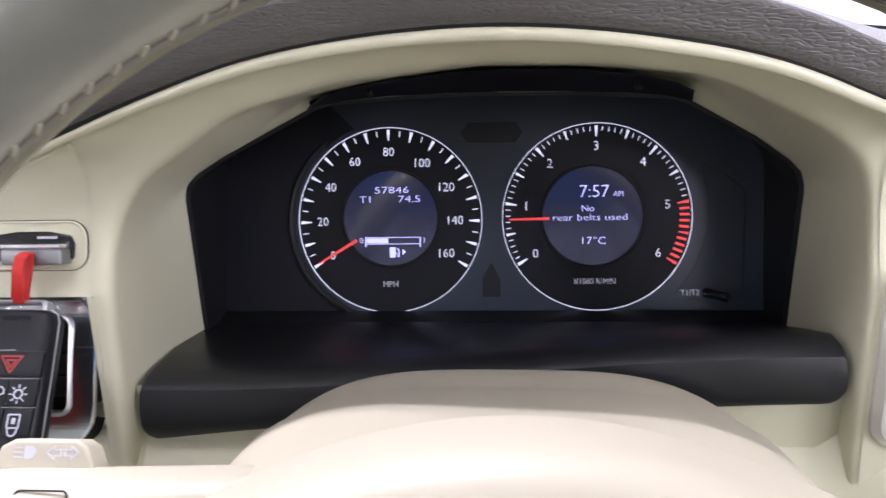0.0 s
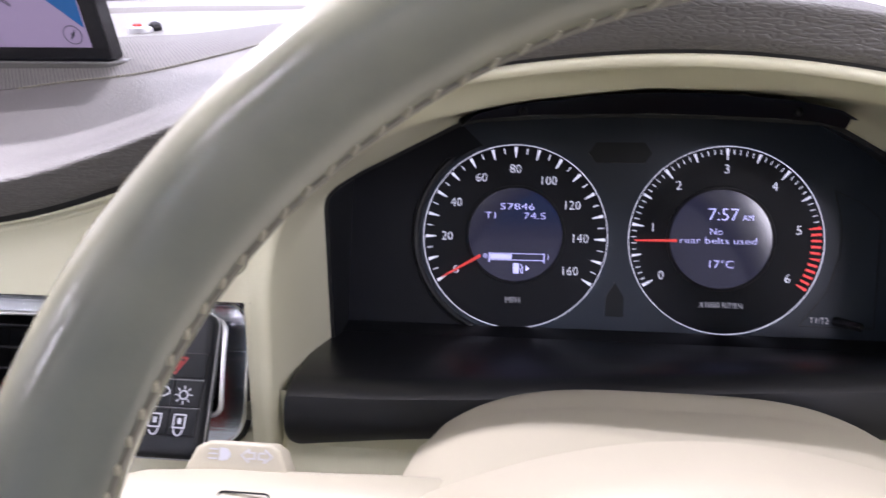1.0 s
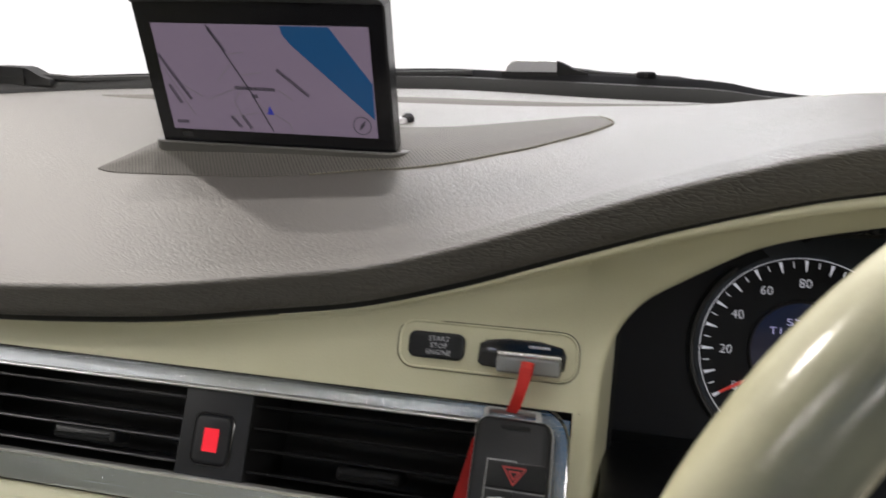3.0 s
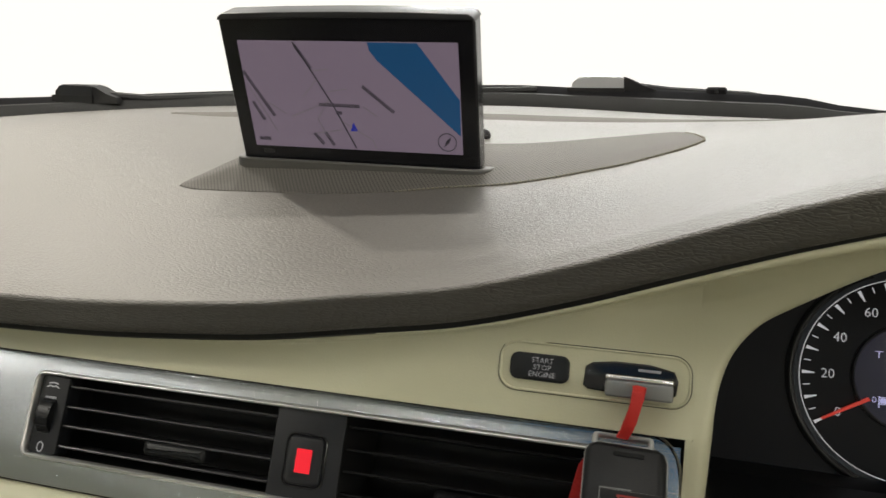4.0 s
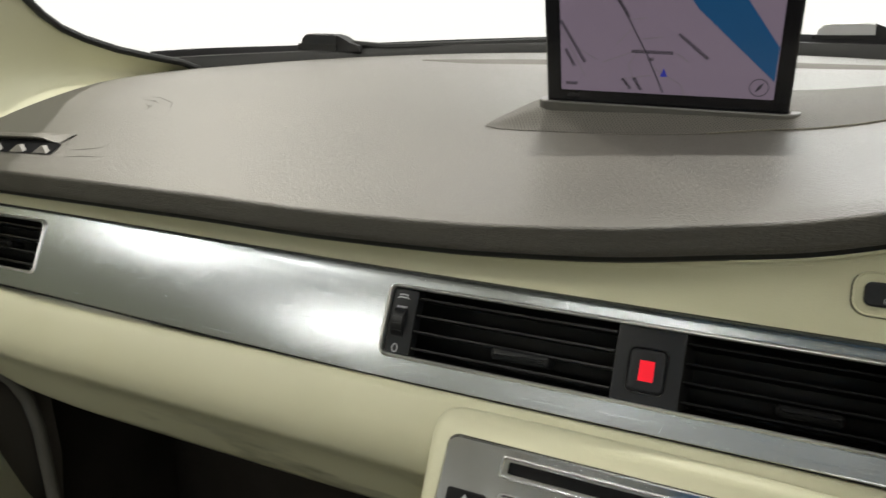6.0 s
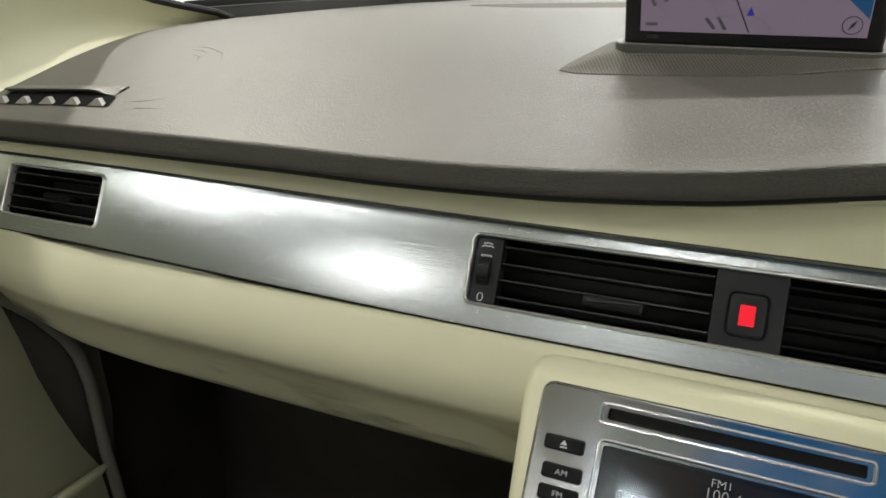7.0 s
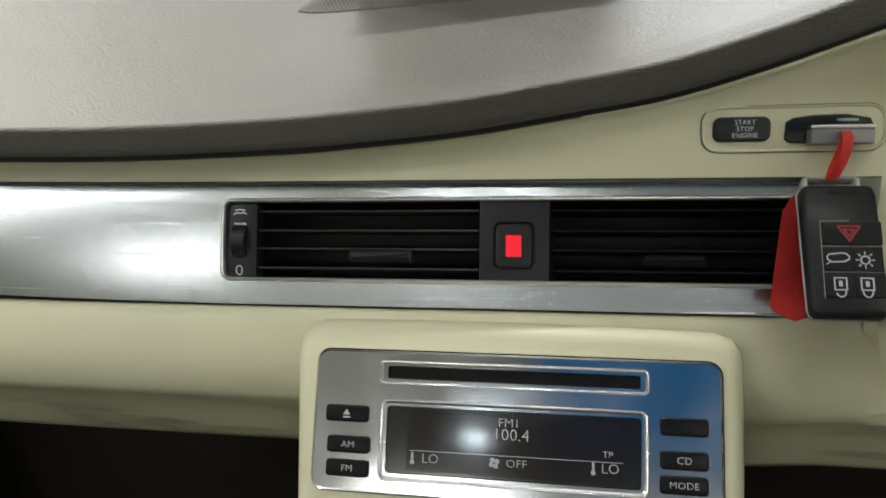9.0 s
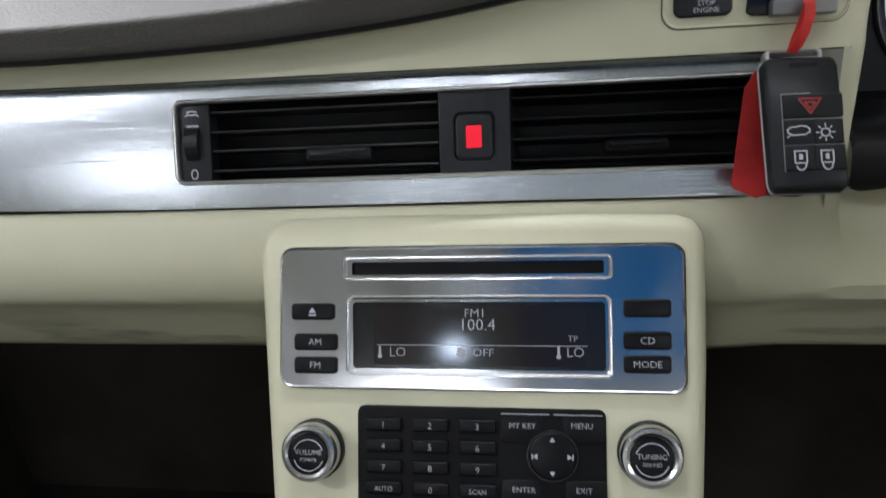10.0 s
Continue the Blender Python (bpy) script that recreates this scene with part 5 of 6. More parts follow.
for a in ([(-0.0300, 0.0610), (-0.0180, 0.0625)], [(-0.0385, 0.0440), (-0.0270, 0.0560)], [(-0.0215, 0.0480), (-0.0080, 0.0500)], [(-0.0480, 0.0310), (-0.0200, 0.0420)], [(-0.0210, 0.0430), (-0.0300, 0.0300), (-0.0250, 0.0180)], [(-0.0140, 0.0290), (0.0060, 0.0170), (0.0080, 0.0105)],
          [(-0.0330, 0.0200), (-0.0150, 0.0230)], [(0.0020, 0.0390), (0.0100, 0.0330)], [(-0.0760, 0.0520), (-0.0600, 0.0200)], [(-0.0640, 0.0400), (-0.0520, 0.0330)]):
    stroke(bm, a, 0.0005, z0, z1)
part("side_street", bm, MAP_GREY, screen)
for cx, cy, w, a in ((0.0123, 0.0441, 0.0255, -40), (-0.0687, 0.0455, 0.0340, -60), (-0.0710, 0.0340, 0.0140, -63), (-0.0143, 0.0394, 0.0275, -1), (-0.0150, 0.0345, 0.004, 0), (-0.0345, 0.0700, 0.017, -58), (-0.0310, 0.0165, 0.0095, -52), (-0.0235, 0.0165, 0.010, -60), (-0.0700, 0.0150, 0.0085, 0)):
    # one comb-like bar: two upright strokes for every letter on a thin base line
    c, d = math.cos(radians(a)), math.sin(radians(a))
    marks = 2 * max(3, round(w / 0.0021))
    outline = [(-w / 2, -0.0011), (w / 2, -0.0011)]
    for k in range(marks - 1, -1, -1):
        u0, u1 = ((k + 0.18) / marks - 0.5) * w, ((k + 0.86) / marks - 0.5) * w
        outline += [(u1, -0.0007), (u1, 0.0011), (u0, 0.0011), (u0, -0.0007)]
    bm = polygon(bmesh.new(), [(cx + c * u - d * v, cy + d * u + c * v) for u, v in outline], z0, z1)
    part("unread_label", bm, MAP_INK, screen)
bm = bmesh.new()
polygon(bm, [(-0.0085, 0.0225), (-0.0035, 0.0225), (-0.0060, 0.0285)], z0, z1)
part("position_mark", bm, MAP_MARK, screen, "dark blue position arrow")
bm = bmesh.new()
stroke(bm, circle(0.0058, 0.0551, 0.0178, 28), 0.0006, z0, z1, closed=True)
polygon(bm, [(0.0529, 0.0144), (0.0562, 0.0172), (0.0578, 0.0214), (0.0544, 0.0186)], z0, z1)
part("compass", bm, MAP_INK, screen, "round compass symbol")
bm = bmesh.new()
polygon(bm, rrect(0.0085, 0.0028, 0.0013, -0.0690, 0.0060), 0.0, 0.0003)
part("indicator_light", bm, CAP, nav, "unlit grey sensor window")

# ---- speaker grille mound round it ----
FRONT = [(-0.531, 0.421), (-0.517, 0.4165), (-0.494, 0.4145), (-0.45, 0.411), (-0.409, 0.4085), (-0.372, 0.4107), (-0.355, 0.4143), (-0.331, 0.4195), (-0.308, 0.4230), (-0.284, 0.4268), (-0.258, 0.4324), (-0.234, 0.4370), (-0.2085, 0.4485), (-0.197, 0.4590), (-0.1905, 0.4705)]
BACK = [(-0.531, 0.4225), (-0.524, 0.440), (-0.510, 0.464), (-0.490, 0.484), (-0.44, 0.500), (-0.40, 0.508), (-0.317, 0.520), (-0.26, 0.532), (-0.215, 0.535), (-0.2022, 0.526), (-0.1965, 0.509), (-0.192, 0.487), (-0.1905, 0.472)]


def mound_z(x, y):
    f, b = lerp(FRONT, x), lerp(BACK, x)
    v = (y - f) / max(1e-4, b - f)
    h = max(0.0008, 0.9640 - pad_z(x, 0.432)) * step(-0.533, -0.485, x) * step(-0.190, -0.215, x)
    return pad_z(x, y) + 0.0006 + h * step(0.0, 0.30, v) * step(1.02, 0.62, v)


grille = thing("speaker_grille", "grey-brown centre speaker grille round the raised screen", "speaker grille")
grid = []
for x in span(-0.5305, -0.1908, 84):
    f, b = lerp(FRONT, x), lerp(BACK, x)
    ys_ = [f + (b - f) * v for v in span(0, 1, 19)]
    grid.append([(x, f - 0.0012, pad_z(x, f) - 0.003)] + [(x, y, mound_z(x, y)) for y in ys_] + [(x, b + 0.001, pad_z(x, b) - 0.003)])
part("mesh", sheet(bmesh.new(), grid), MESH, grille, "finely perforated grille cloth")
bm = bmesh.new()
frame_prism(bm, rrect(0.1800, 0.0262, 0.0130, 0, 0.0), rrect(0.1655, 0.0190, 0.005, 0, 0.0), -0.010, -0.0006, 0.0008)
p_ = part("slot_surround", bm, SURROUND, grille, "smooth slot surround of the screen")
p_.matrix_world = Matrix.Translation(NM @ Vector((NCX, -0.0004, -0.0085))) @ Matrix.Rotation(radians(1.2), 4, "Z") @ Matrix.Rotation(radians(1.0), 4, "Y") @ Matrix.Rotation(radians(6), 4, "X")

bm = bmesh.new()
hem = [(x, lerp(FRONT, x)) for x in span(-0.37, -0.1908, 66)] + [(-0.1903, 0.4780), (-0.1908, 0.4850), (-0.1920, 0.4930), (-0.1945, 0.5040), (-0.1980, 0.5150), (-0.2015, 0.5250)]
for (xa, ya), (xb, yb) in zip(hem, hem[1:]):
    cuts = 1 if xa < -0.21 else 3
    for k in range(cuts):
        f0, f1 = (k + 0.1) / cuts, (k + 0.75) / cuts
        tube(bm, [(xa + (xb - xa) * f, ya + (yb - ya) * f - 0.0006, pad_z(xa + (xb - xa) * f, ya + (yb - ya) * f) + 0.0004) for f in (f0, f1)], 0.00075, 5)
part("hem", bm, SEAM, grille, "dark stitched edge of the grille cloth")

# ---- sun sensor and demister grille behind it ----
sensor = thing("sun_sensor", "small silver sun sensor with a red lens", "sensor", m=Matrix.Translation((-0.354, 0.538, pad_z(-0.354, 0.538))))
part("base", prism(bmesh.new(), circle(0.011, 0, 0, 24), -0.002, 0.003, 0.0015), LOCK, sensor, "silver base")
bm = bmesh.new()
bmesh.ops.create_uvsphere(bm, u_segments=16, v_segments=10, radius=0.0050, matrix=Matrix.Translation((0.009, 0.0, 0.002)))
part("dome", bm, GLOSS, sensor, "dark dome")
part("light", prism(bmesh.new(), circle(0.0032, -0.004, -0.002, 12), 0.003, 0.0052, 0.001), RED, sensor, "small red lens")
bm = bmesh.new()
sheet(bm, [[(x, y, pad_z(x, y) + d_) for d_, y in zip((-0.0012, 0.0010, 0.0011, 0.0010, -0.0012), span(lerp([(-0.70, 0.645), (-0.62, 0.612), (-0.35, 0.615), (-0.1, 0.62)], x), lerp([(-0.70, 0.648), (-0.62, 0.665), (-0.35, 0.675), (-0.1, 0.665)], x), 5))] for x in span(-0.70, -0.10, 40)])
part("demister_grille", bm, GRILLE, dashboard, "dark demister grille strip")

# ---- side demister outlet at the end of the dash top ----
sd = thing("side_demister", "dark side window demister outlet with dull louvres", "air vent")
# No hole is cut: a dark sheet on the pad paints the outlet's shade.
grid = []
for x in span(-1.040, -0.888, 20):
    back = lerp([(-1.040, 0.344), (-0.900, 0.341), (-0.888, 0.3215)], x)
    grid.append([(x, y, pad_z(x, y) + 0.0008) for y in span(0.3185, back, 5)])
part("opening", sheet(bmesh.new(), grid), DUCT, sd, "flat dark sheet for the outlet's shaded opening")
grid = []
for x in span(-1.045, -0.903, 16):
    h = 0.0048 * step(-0.903, -0.930, x)
    b_, f_ = pad_z(x, 0.359), pad_z(x, 0.341)
    grid.append([(x, 0.362, b_ - 0.002), (x, 0.3585, b_ + 0.0012), (x, 0.352, (b_ + f_) / 2 + 0.0020 + h * 0.5), (x, 0.3425, f_ + 0.0012 + h), (x, 0.3405, f_ + 0.0006 + h), (x, 0.3408, f_ - 0.0006 + h), (x, 0.350, f_ + 0.0004)])
part("lip", sheet(bmesh.new(), grid), DASH, sd, "raised upper lip")
for x in (-1.0245, -0.994, -0.963, -0.9315, -0.9015):
    z_ = pad_z(x, 0.3195) + 0.0004
    bm = rings(bmesh.new(), [[(x - 0.0095, y, z_), (x + 0.0095, y, z_), (x + 0.0012, y + 0.003, z_ + 0.0062), (x - 0.0012, y + 0.003, z_ + 0.0062)] for y in (0.3190, 0.3235)])
    part("louvre", bm, TOOTH, sd, "pointed louvre, coloured pale as if lit")

# ---- start button and key slot ----
ST = plane_m(-0.245, fascia_y(0.888) - 0.0002, 0.888, 17)
panel = thing("start_panel", "cream plate with black start button and key slot", "control panel", m=ST)
part("plate", prism(bmesh.new(), rrect(0.0850, 0.0218, 0.0075, 0.0080, 0.0014), -0.006, 0.0008, 0.0006), CREAM, panel, "cream oblong plate")
part("plate_rim", frame_prism(bmesh.new(), rrect(0.0862, 0.0230, 0.0081, 0.0080, 0.0014), rrect(0.0838, 0.0206, 0.0070, 0.0080, 0.0014), -0.006, 0.0016, 0.0005), CREAM, panel, "raised rim of the plate")
part("plate_gap", frame_prism(bmesh.new(), rrect(0.0870, 0.0238, 0.0085, 0.0080, 0.0014), rrect(0.0862, 0.0230, 0.0081, 0.0080, 0.0014), -0.006, 0.0006), BLACK, panel)
btn = part("start_button", prism(bmesh.new(), rrect(0.0276, 0.0126, 0.0038, -0.0160, 0.0014), 0.0, 0.0034, 0.0014), SOFT_BLACK, panel, "black start button")
for k, w in enumerate(("START", "STOP", "ENGINE")):
    text("lettering", w, 0.0035, WHITE, btn, -0.0146, 0.0046 - 0.0032 * k, 0.0034)
slot = part("key_slot", prism(bmesh.new(), [(0.0042, -0.0040), (0.0065, -0.0058), (0.0150, -0.0062), (0.0420, -0.0062), (0.0448, -0.0045), (0.0456, 0.0020), (0.0436, 0.0060), (0.0330, 0.0080), (0.0180, 0.0080), (0.0080, 0.0066), (0.0048, 0.0045)], 0.0, 0.0022, 0.0009), GLOSS, panel, "glossy black key slot")
# Highlight on the glossy slot, built as a thin bright strip.
bm = bmesh.new()
polygon(bm, rrect(0.0100, 0.0012, 0.0005, 0.0330, 0.0052), 0.0022, 0.0027)
part("slot_highlight_strip", bm, SATIN, slot, "bright strip standing in for the slot's highlight")

# ---- key: its silver end sits in the slot, the ribbon hangs from it ----
remote = thing("remote_key_end", "silver end of a remote key in its slot", "key", m=ST)
part("shell", prism(bmesh.new(), rrect(0.0290, 0.0074, 0.0012, 0.0290, -0.0034), 0.001, 0.0098, 0.0010), STEEL, remote, "grey metal-look key end")
part("ridge", prism(bmesh.new(), rrect(0.0288, 0.0020, 0.0006, 0.0290, 0.0014), 0.001, 0.0100, 0.0006), CHROME, remote)

KF = plane_m(-0.219, 0.27, 0.843, 38)
key = thing("key_fob", "black remote key fob hanging on a red ribbon", "key fob", m=KF)
out = [(-0.0135, -0.0335), (0.0150, -0.0335), (0.0176, -0.0315), (0.0184, -0.0285), (0.0176, 0.0), (0.0168, 0.0265), (0.0155, 0.0300), (0.0130, 0.0315), (-0.0130, 0.0320), (-0.0160, 0.0305), (-0.0174, 0.0275), (-0.0168, 0.0), (-0.0160, -0.0290), (-0.0152, -0.0320)]
bm = bmesh.new()
loops = [[(x, y, z) for x, y in offset(out, d)] for d, z in ((0.0030, -0.0130), (0.0008, -0.0120), (0.0, -0.0095), (0.0, -0.0035), (0.0008, -0.0012), (0.0025, 0.0))]
part("shell", rings(bm, loops), SOFT_BLACK, key, "scuffed black plastic shell")
bm = bmesh.new()
tube(bm, [(*p, -0.0064) for p in offset(out, -0.00015)] + [(*offset(out, -0.00015)[0], -0.0064)], 0.0005, 6)
part("seam", bm, LOCK, key, "pale worn seam")
part("loop", frame_prism(bmesh.new(), rrect(0.0262, 0.0062, 0.0022, -0.0020, 0.0335), rrect(0.0215, 0.0026, 0.0010, -0.0020, 0.0338), -0.0095, -0.0035, 0.0007), LOCK, key, "silver ribbon loop")
part("grip_slot", prism(bmesh.new(), rrect(0.0130, 0.0018, 0.0008, 0.0010, 0.0272), -0.001, 0.0004), BLACK, key)
for cx, cy, w, h in ((0.0038, 0.0067, 0.0262, 0.0112), (-0.0030, -0.0058, 0.0126, 0.0116), (0.0102, -0.0058, 0.0126, 0.0116), (-0.0030, -0.0182, 0.0126, 0.0116), (0.0102, -0.0182, 0.0126, 0.0116)):
    part("button", prism(bmesh.new(), rrect(w, h, 0.0008, cx, cy), -0.001, 0.0007, 0.0004), BLACK, key)
bm = bmesh.new()
stroke(bm, [(-0.0096, 0.0124), (-0.0096, -0.0245)], 0.00035, 0.0, 0.0004)
stroke(bm, [(-0.0096, 0.0126), (0.0030, 0.0128)], 0.00045, 0.0, 0.0004)
stroke(bm, [(-0.0096, 0.0004), (0.0168, 0.0004)], 0.0003, 0.0, 0.0004)
stroke(bm, [(-0.0096, -0.0120), (0.0168, -0.0120)], 0.00025, 0.0, 0.0004)
part("button_line", bm, STEEL, key)
zk = 0.0007
bm = bmesh.new()
stroke(bm, [(-0.0022, 0.0100), (0.0075, 0.0100), (0.0027, 0.0028)], 0.0008, zk, zk + 0.0002, closed=True)
stroke(bm, [(0.0004, 0.0083), (0.0050, 0.0083), (0.0027, 0.0050)], 0.0008, zk, zk + 0.0002, closed=True)
part("alarm_symbol", bm, DIM_RED, key, "red warning triangle")
bm = bmesh.new()
stroke(bm, [(-0.0078, -0.0048), (-0.0066, -0.0036), (-0.0040, -0.0034), (-0.0022, -0.0030), (0.0006, -0.0034), (0.0018, -0.0046), (0.0018, -0.0060), (-0.0006, -0.0072), (-0.0056, -0.0074), (-0.0076, -0.0062)], 0.0006, zk, zk + 0.0002, closed=True)
stroke(bm, [(-0.0066, -0.0074), (-0.0080, -0.0084)], 0.0005, zk, zk + 0.0002)
stroke(bm, circle(0.0019, 0.0086, -0.0064, 14), 0.0006, zk, zk + 0.0002, closed=True)
for k in range(8):
    a = radians(45 * k)
    stroke(bm, [(0.0086 + 0.0028 * math.cos(a), -0.0064 + 0.0028 * math.sin(a)), (0.0086 + 0.0040 * math.cos(a), -0.0064 + 0.0040 * math.sin(a))], 0.0005, zk, zk + 0.0002)
for cx in (-0.0027, 0.0087):
    stroke(bm, [(cx - 0.0026, -0.0150), (cx + 0.0026, -0.0150), (cx + 0.0026, -0.0206), (cx - 0.0026, -0.0206)], 0.0006, zk, zk + 0.0002, closed=True)
    polygon(bm, rrect(0.0016, 0.0026, 0.0004, cx, -0.0177), zk, zk + 0.0002)
    stroke(bm, [(cx + 0.0021 * math.cos(radians(a)), -0.0212 + 0.0028 * math.sin(radians(a))) for a in span(180 if cx > 0 else 200, 360, 8)], 0.0006, zk, zk + 0.0002)
part("button_symbol", bm, WHITE, key, "white key symbols")

ribbon = thing("key_ribbon", "bright red fabric ribbon tag tied to the key", "ribbon")


def strip(bm, path, w, side=Vector((1, 0, 0)), t=0.0005):
    path = [Vector(p) for p in path]
    loops = []
    for i, p in enumerate(path):
        d = (path[min(i + 1, len(path) - 1)] - path[max(i - 1, 0)]).normalized()
        sd_ = (side - d * side.dot(d)).normalized()
        n = d.cross(sd_) * t
        ww = (w[i] if isinstance(w, (list, tuple)) else w) / 2
        loops.append([p - sd_ * ww - n, p + sd_ * ww - n, p + sd_ * ww + n, p - sd_ * ww + n])
    return rings(bm, loops)


bm = bmesh.new()
strip(bm, [(-0.2160, 0.2990, 0.8905), (-0.2160, 0.2950, 0.8895), (-0.2165, 0.2925, 0.8850), (-0.2180, 0.2920, 0.8780), (-0.2200, 0.2925, 0.8720), (-0.2215, 0.2950, 0.8680)], 0.0050, Vector((1, 0.10, 0)))
strip(bm, [(-0.2150, 0.3000, 0.8905), (-0.2158, 0.2992, 0.8850), (-0.2176, 0.2980, 0.8790), (-0.2195, 0.2975, 0.8730), (-0.2205, 0.2970, 0.8680)], 0.0048, Vector((1, -0.10, 0)))
part("band", bm, RED, ribbon, "red ribbon loop")
bm = bmesh.new()
pts = [(-0.0155, 0.0330), (-0.0210, 0.0240), (-0.0295, -0.0250), (-0.0285, -0.0270), (-0.0180, -0.0320), (-0.0120, -0.0300), (0.0060, -0.0280), (0.0080, 0.0), (0.0070, 0.0300)]
loops = []
for z in (-0.0205, -0.0198):
    loops.append([(x, y, z + 0.0008 * math.sin(x * 300 + y * 120)) for x, y in pts])
p_ = part("tag", rings(bm, loops), TAG_RED, ribbon, "red fabric tag behind the fob")
p_.matrix_world = KF

# ---- right-hand vent beside the cluster ----
RM = plane_m(0.2370, 0.3000, 0.838, 5)
rv = thing("air_vent", "metal-framed air vent beside the steering column", "air vent", "dashboard vents", m=RM)
part("surround", frame_prism(bmesh.new(), rrect(0.158, 0.084, 0.012, 0, 0), rrect(0.140, 0.066, 0.008, 0, 0), -0.012, 0.004, 0.003), RIM, rv, "brushed metal surround")
part("duct", prism(bmesh.new(), rrect(0.142, 0.068, 0.008, 0, 0), -0.011, -0.009), BLACK, rv)
for k in range(6):
    part("slat", box(bmesh.new(), -0.069, 0.069, -0.027 + k * 0.0108 - 0.0008, -0.027 + k * 0.0108 + 0.0008, -0.010, -0.001), SOFT_BLACK, rv)

# ---- windscreen edge, wipers ----
GREY_SURROUND = mottled("plain_grey_surround", (0.54, 0.53, 0.51), (0.62, 0.61, 0.59), 0.9)
COWL_Z = [(-1.15, 0.990), (-1.05, 0.998), (-0.87, 1.006), (-0.67, 1.015), (-0.39, 1.0232), (-0.31, 1.0212), (-0.21, 1.0192), (-0.14, 1.0165), (-0.10, 1.0150), (-0.06, 1.0075), (0.0, 1.0010), (0.08, 0.988), (0.25, 0.953), (0.5, 0.93)]
cowl = thing("windscreen_cowl", "black plastic cowl below the windscreen outside", "cowl")
grid = []
for x in span(-1.15, 0.5, 60):
    y, z = lerp(REAR_Y, x), lerp(COWL_Z, x)
    zr = lerp(REAR_Z, x)
    grid.append([(x, y + 0.004, zr - 0.03), (x, y + 0.006, zr + 0.002), (x, y + 0.012, zr + (z - zr) * 0.62), (x, y + 0.019, zr + (z - zr) * 0.66), (x, y + 0.026, z - 0.002), (x, y + 0.032, z), (x, y + 0.09, z - 0.012), (x, y + 0.2, z - 0.06)])
part("panel", sheet(bmesh.new(), [r[3:] for r in grid]), COWL, cowl, "black plastic panel")
part("glass_seal", sheet(bmesh.new(), [r[:4] for r in grid]), RUBBER, cowl, "black rubber seal along the glass")


def wiper(x, y, z, arm_to, label, cover):
    w = thing("windscreen_wiper", label, "wiper", "windscreen wipers", m=Matrix.Translation((x, y, z)))
    side = [(-0.004, -0.006), (-0.001, 0.008), (0.004, 0.0125), (0.010, 0.0138), (0.046, 0.0138), (0.051, 0.0125), (0.052, -0.006)]
    body = rings(bmesh.new(), [[(px, d, pz - b_) for px, pz in side] for d, b_ in ((0.0, 0.0012), (0.0012, 0.0), (0.0208, 0.0), (0.022, 0.0012))])
    part("pivot_cover", body, cover, w, "boxy pivot cover")
    side = [(0.0512, -0.006), (0.0512, 0.0128), (0.058, 0.0105), (0.070, 0.0050), (0.084, 0.0010), (0.086, -0.006)]
    part("cover_end", rings(bmesh.new(), [[(px, d, pz) for px, pz in side] for d in (0.001, 0.021)]), RUBBER, w, "dark sloping end")
    lip = rings(bmesh.new(), [[(px, d, pz) for px, pz in ((-0.006, -0.006), (-0.006, 0.0022), (0.052, 0.0022), (0.052, -0.006))] for d in (-0.0015, 0.0235)])
    part("skirt", lip, RUBBER, w, "dark skirt")
    arm = tube(bmesh.new(), [(0.06, 0.012, 0.003)] + [tuple(Vector(p) - Vector((x, y, z))) for p in arm_to], 0.0045, 8)
    part("arm", arm, RUBBER, w, "black wiper arm")
    return w


wiper(-0.915, 0.722, 1.004, [(-0.80, 0.74, 1.004), (-0.6, 0.775, 1.012), (-0.35, 0.79, 1.018)], "black windscreen wiper with dark pivot cover", SOFT_BLACK)
wiper(-0.312, 0.790, 1.0190, [(-0.215, 0.802, 1.0178), (-0.14, 0.802, 1.0140), (-0.06, 0.798, 1.002), (0.05, 0.795, 0.992)], "windscreen wiper with pale pivot cover", LOCK)

nozzle = thing("washer_nozzle", "small black washer nozzle on the windscreen cowl", "nozzle", m=Matrix.Translation((-0.170, 0.795, 1.0150)))
part("body", prism(bmesh.new(), rrect(0.020, 0.014, 0.005), -0.004, 0.0075, 0.003), MATT, nozzle, "rounded black body")
part("jet", prism(bmesh.new(), rrect(0.004, 0.003, 0.001, 0, -0.006), 0.002, 0.0068, 0.0005), RUBBER, nozzle)

# ---- windscreen ----
grid = []
for x in span(-1.09, 0.37, 12):
    k = (x + 0.36) / 0.73
    grid.append([(x * (1 - 0.16 * s) - 0.06 * s, lerp(REAR_Y, x) + 0.028 - 0.66 * s - 0.02 * math.sin(math.pi * s), lerp(REAR_Z, x) + 0.004 + 0.42 * s) for s in span(0, 1, 9)])
ws = tagged(part("window_windscreen", sheet(bmesh.new(), grid), GLASS), "clear sloping windscreen glass", "windscreen", kind="structure")
ws.visible_shadow = False

# ---- pillars ----
def pillar(name, inner, outer, label, mat=CREAM):
    return tagged(part(name, sheet(bmesh.new(), [inner, outer]), mat), label, "pillar", kind="structure")


TOP = [(-1.040, 0.665, 0.970), (-1.050, 0.640, 0.9805), (-1.072, 0.600, 0.9895), (-1.085, 0.570, 0.9967), (-1.092, 0.530, 1.0090), (-1.090, 0.498, 1.0207), (-1.082, 0.470, 1.0345), (-1.070, 0.445, 1.0485), (-1.045, 0.36, 1.110), (-0.99, 0.2, 1.25), (-0.93, 0.06, 1.40)]
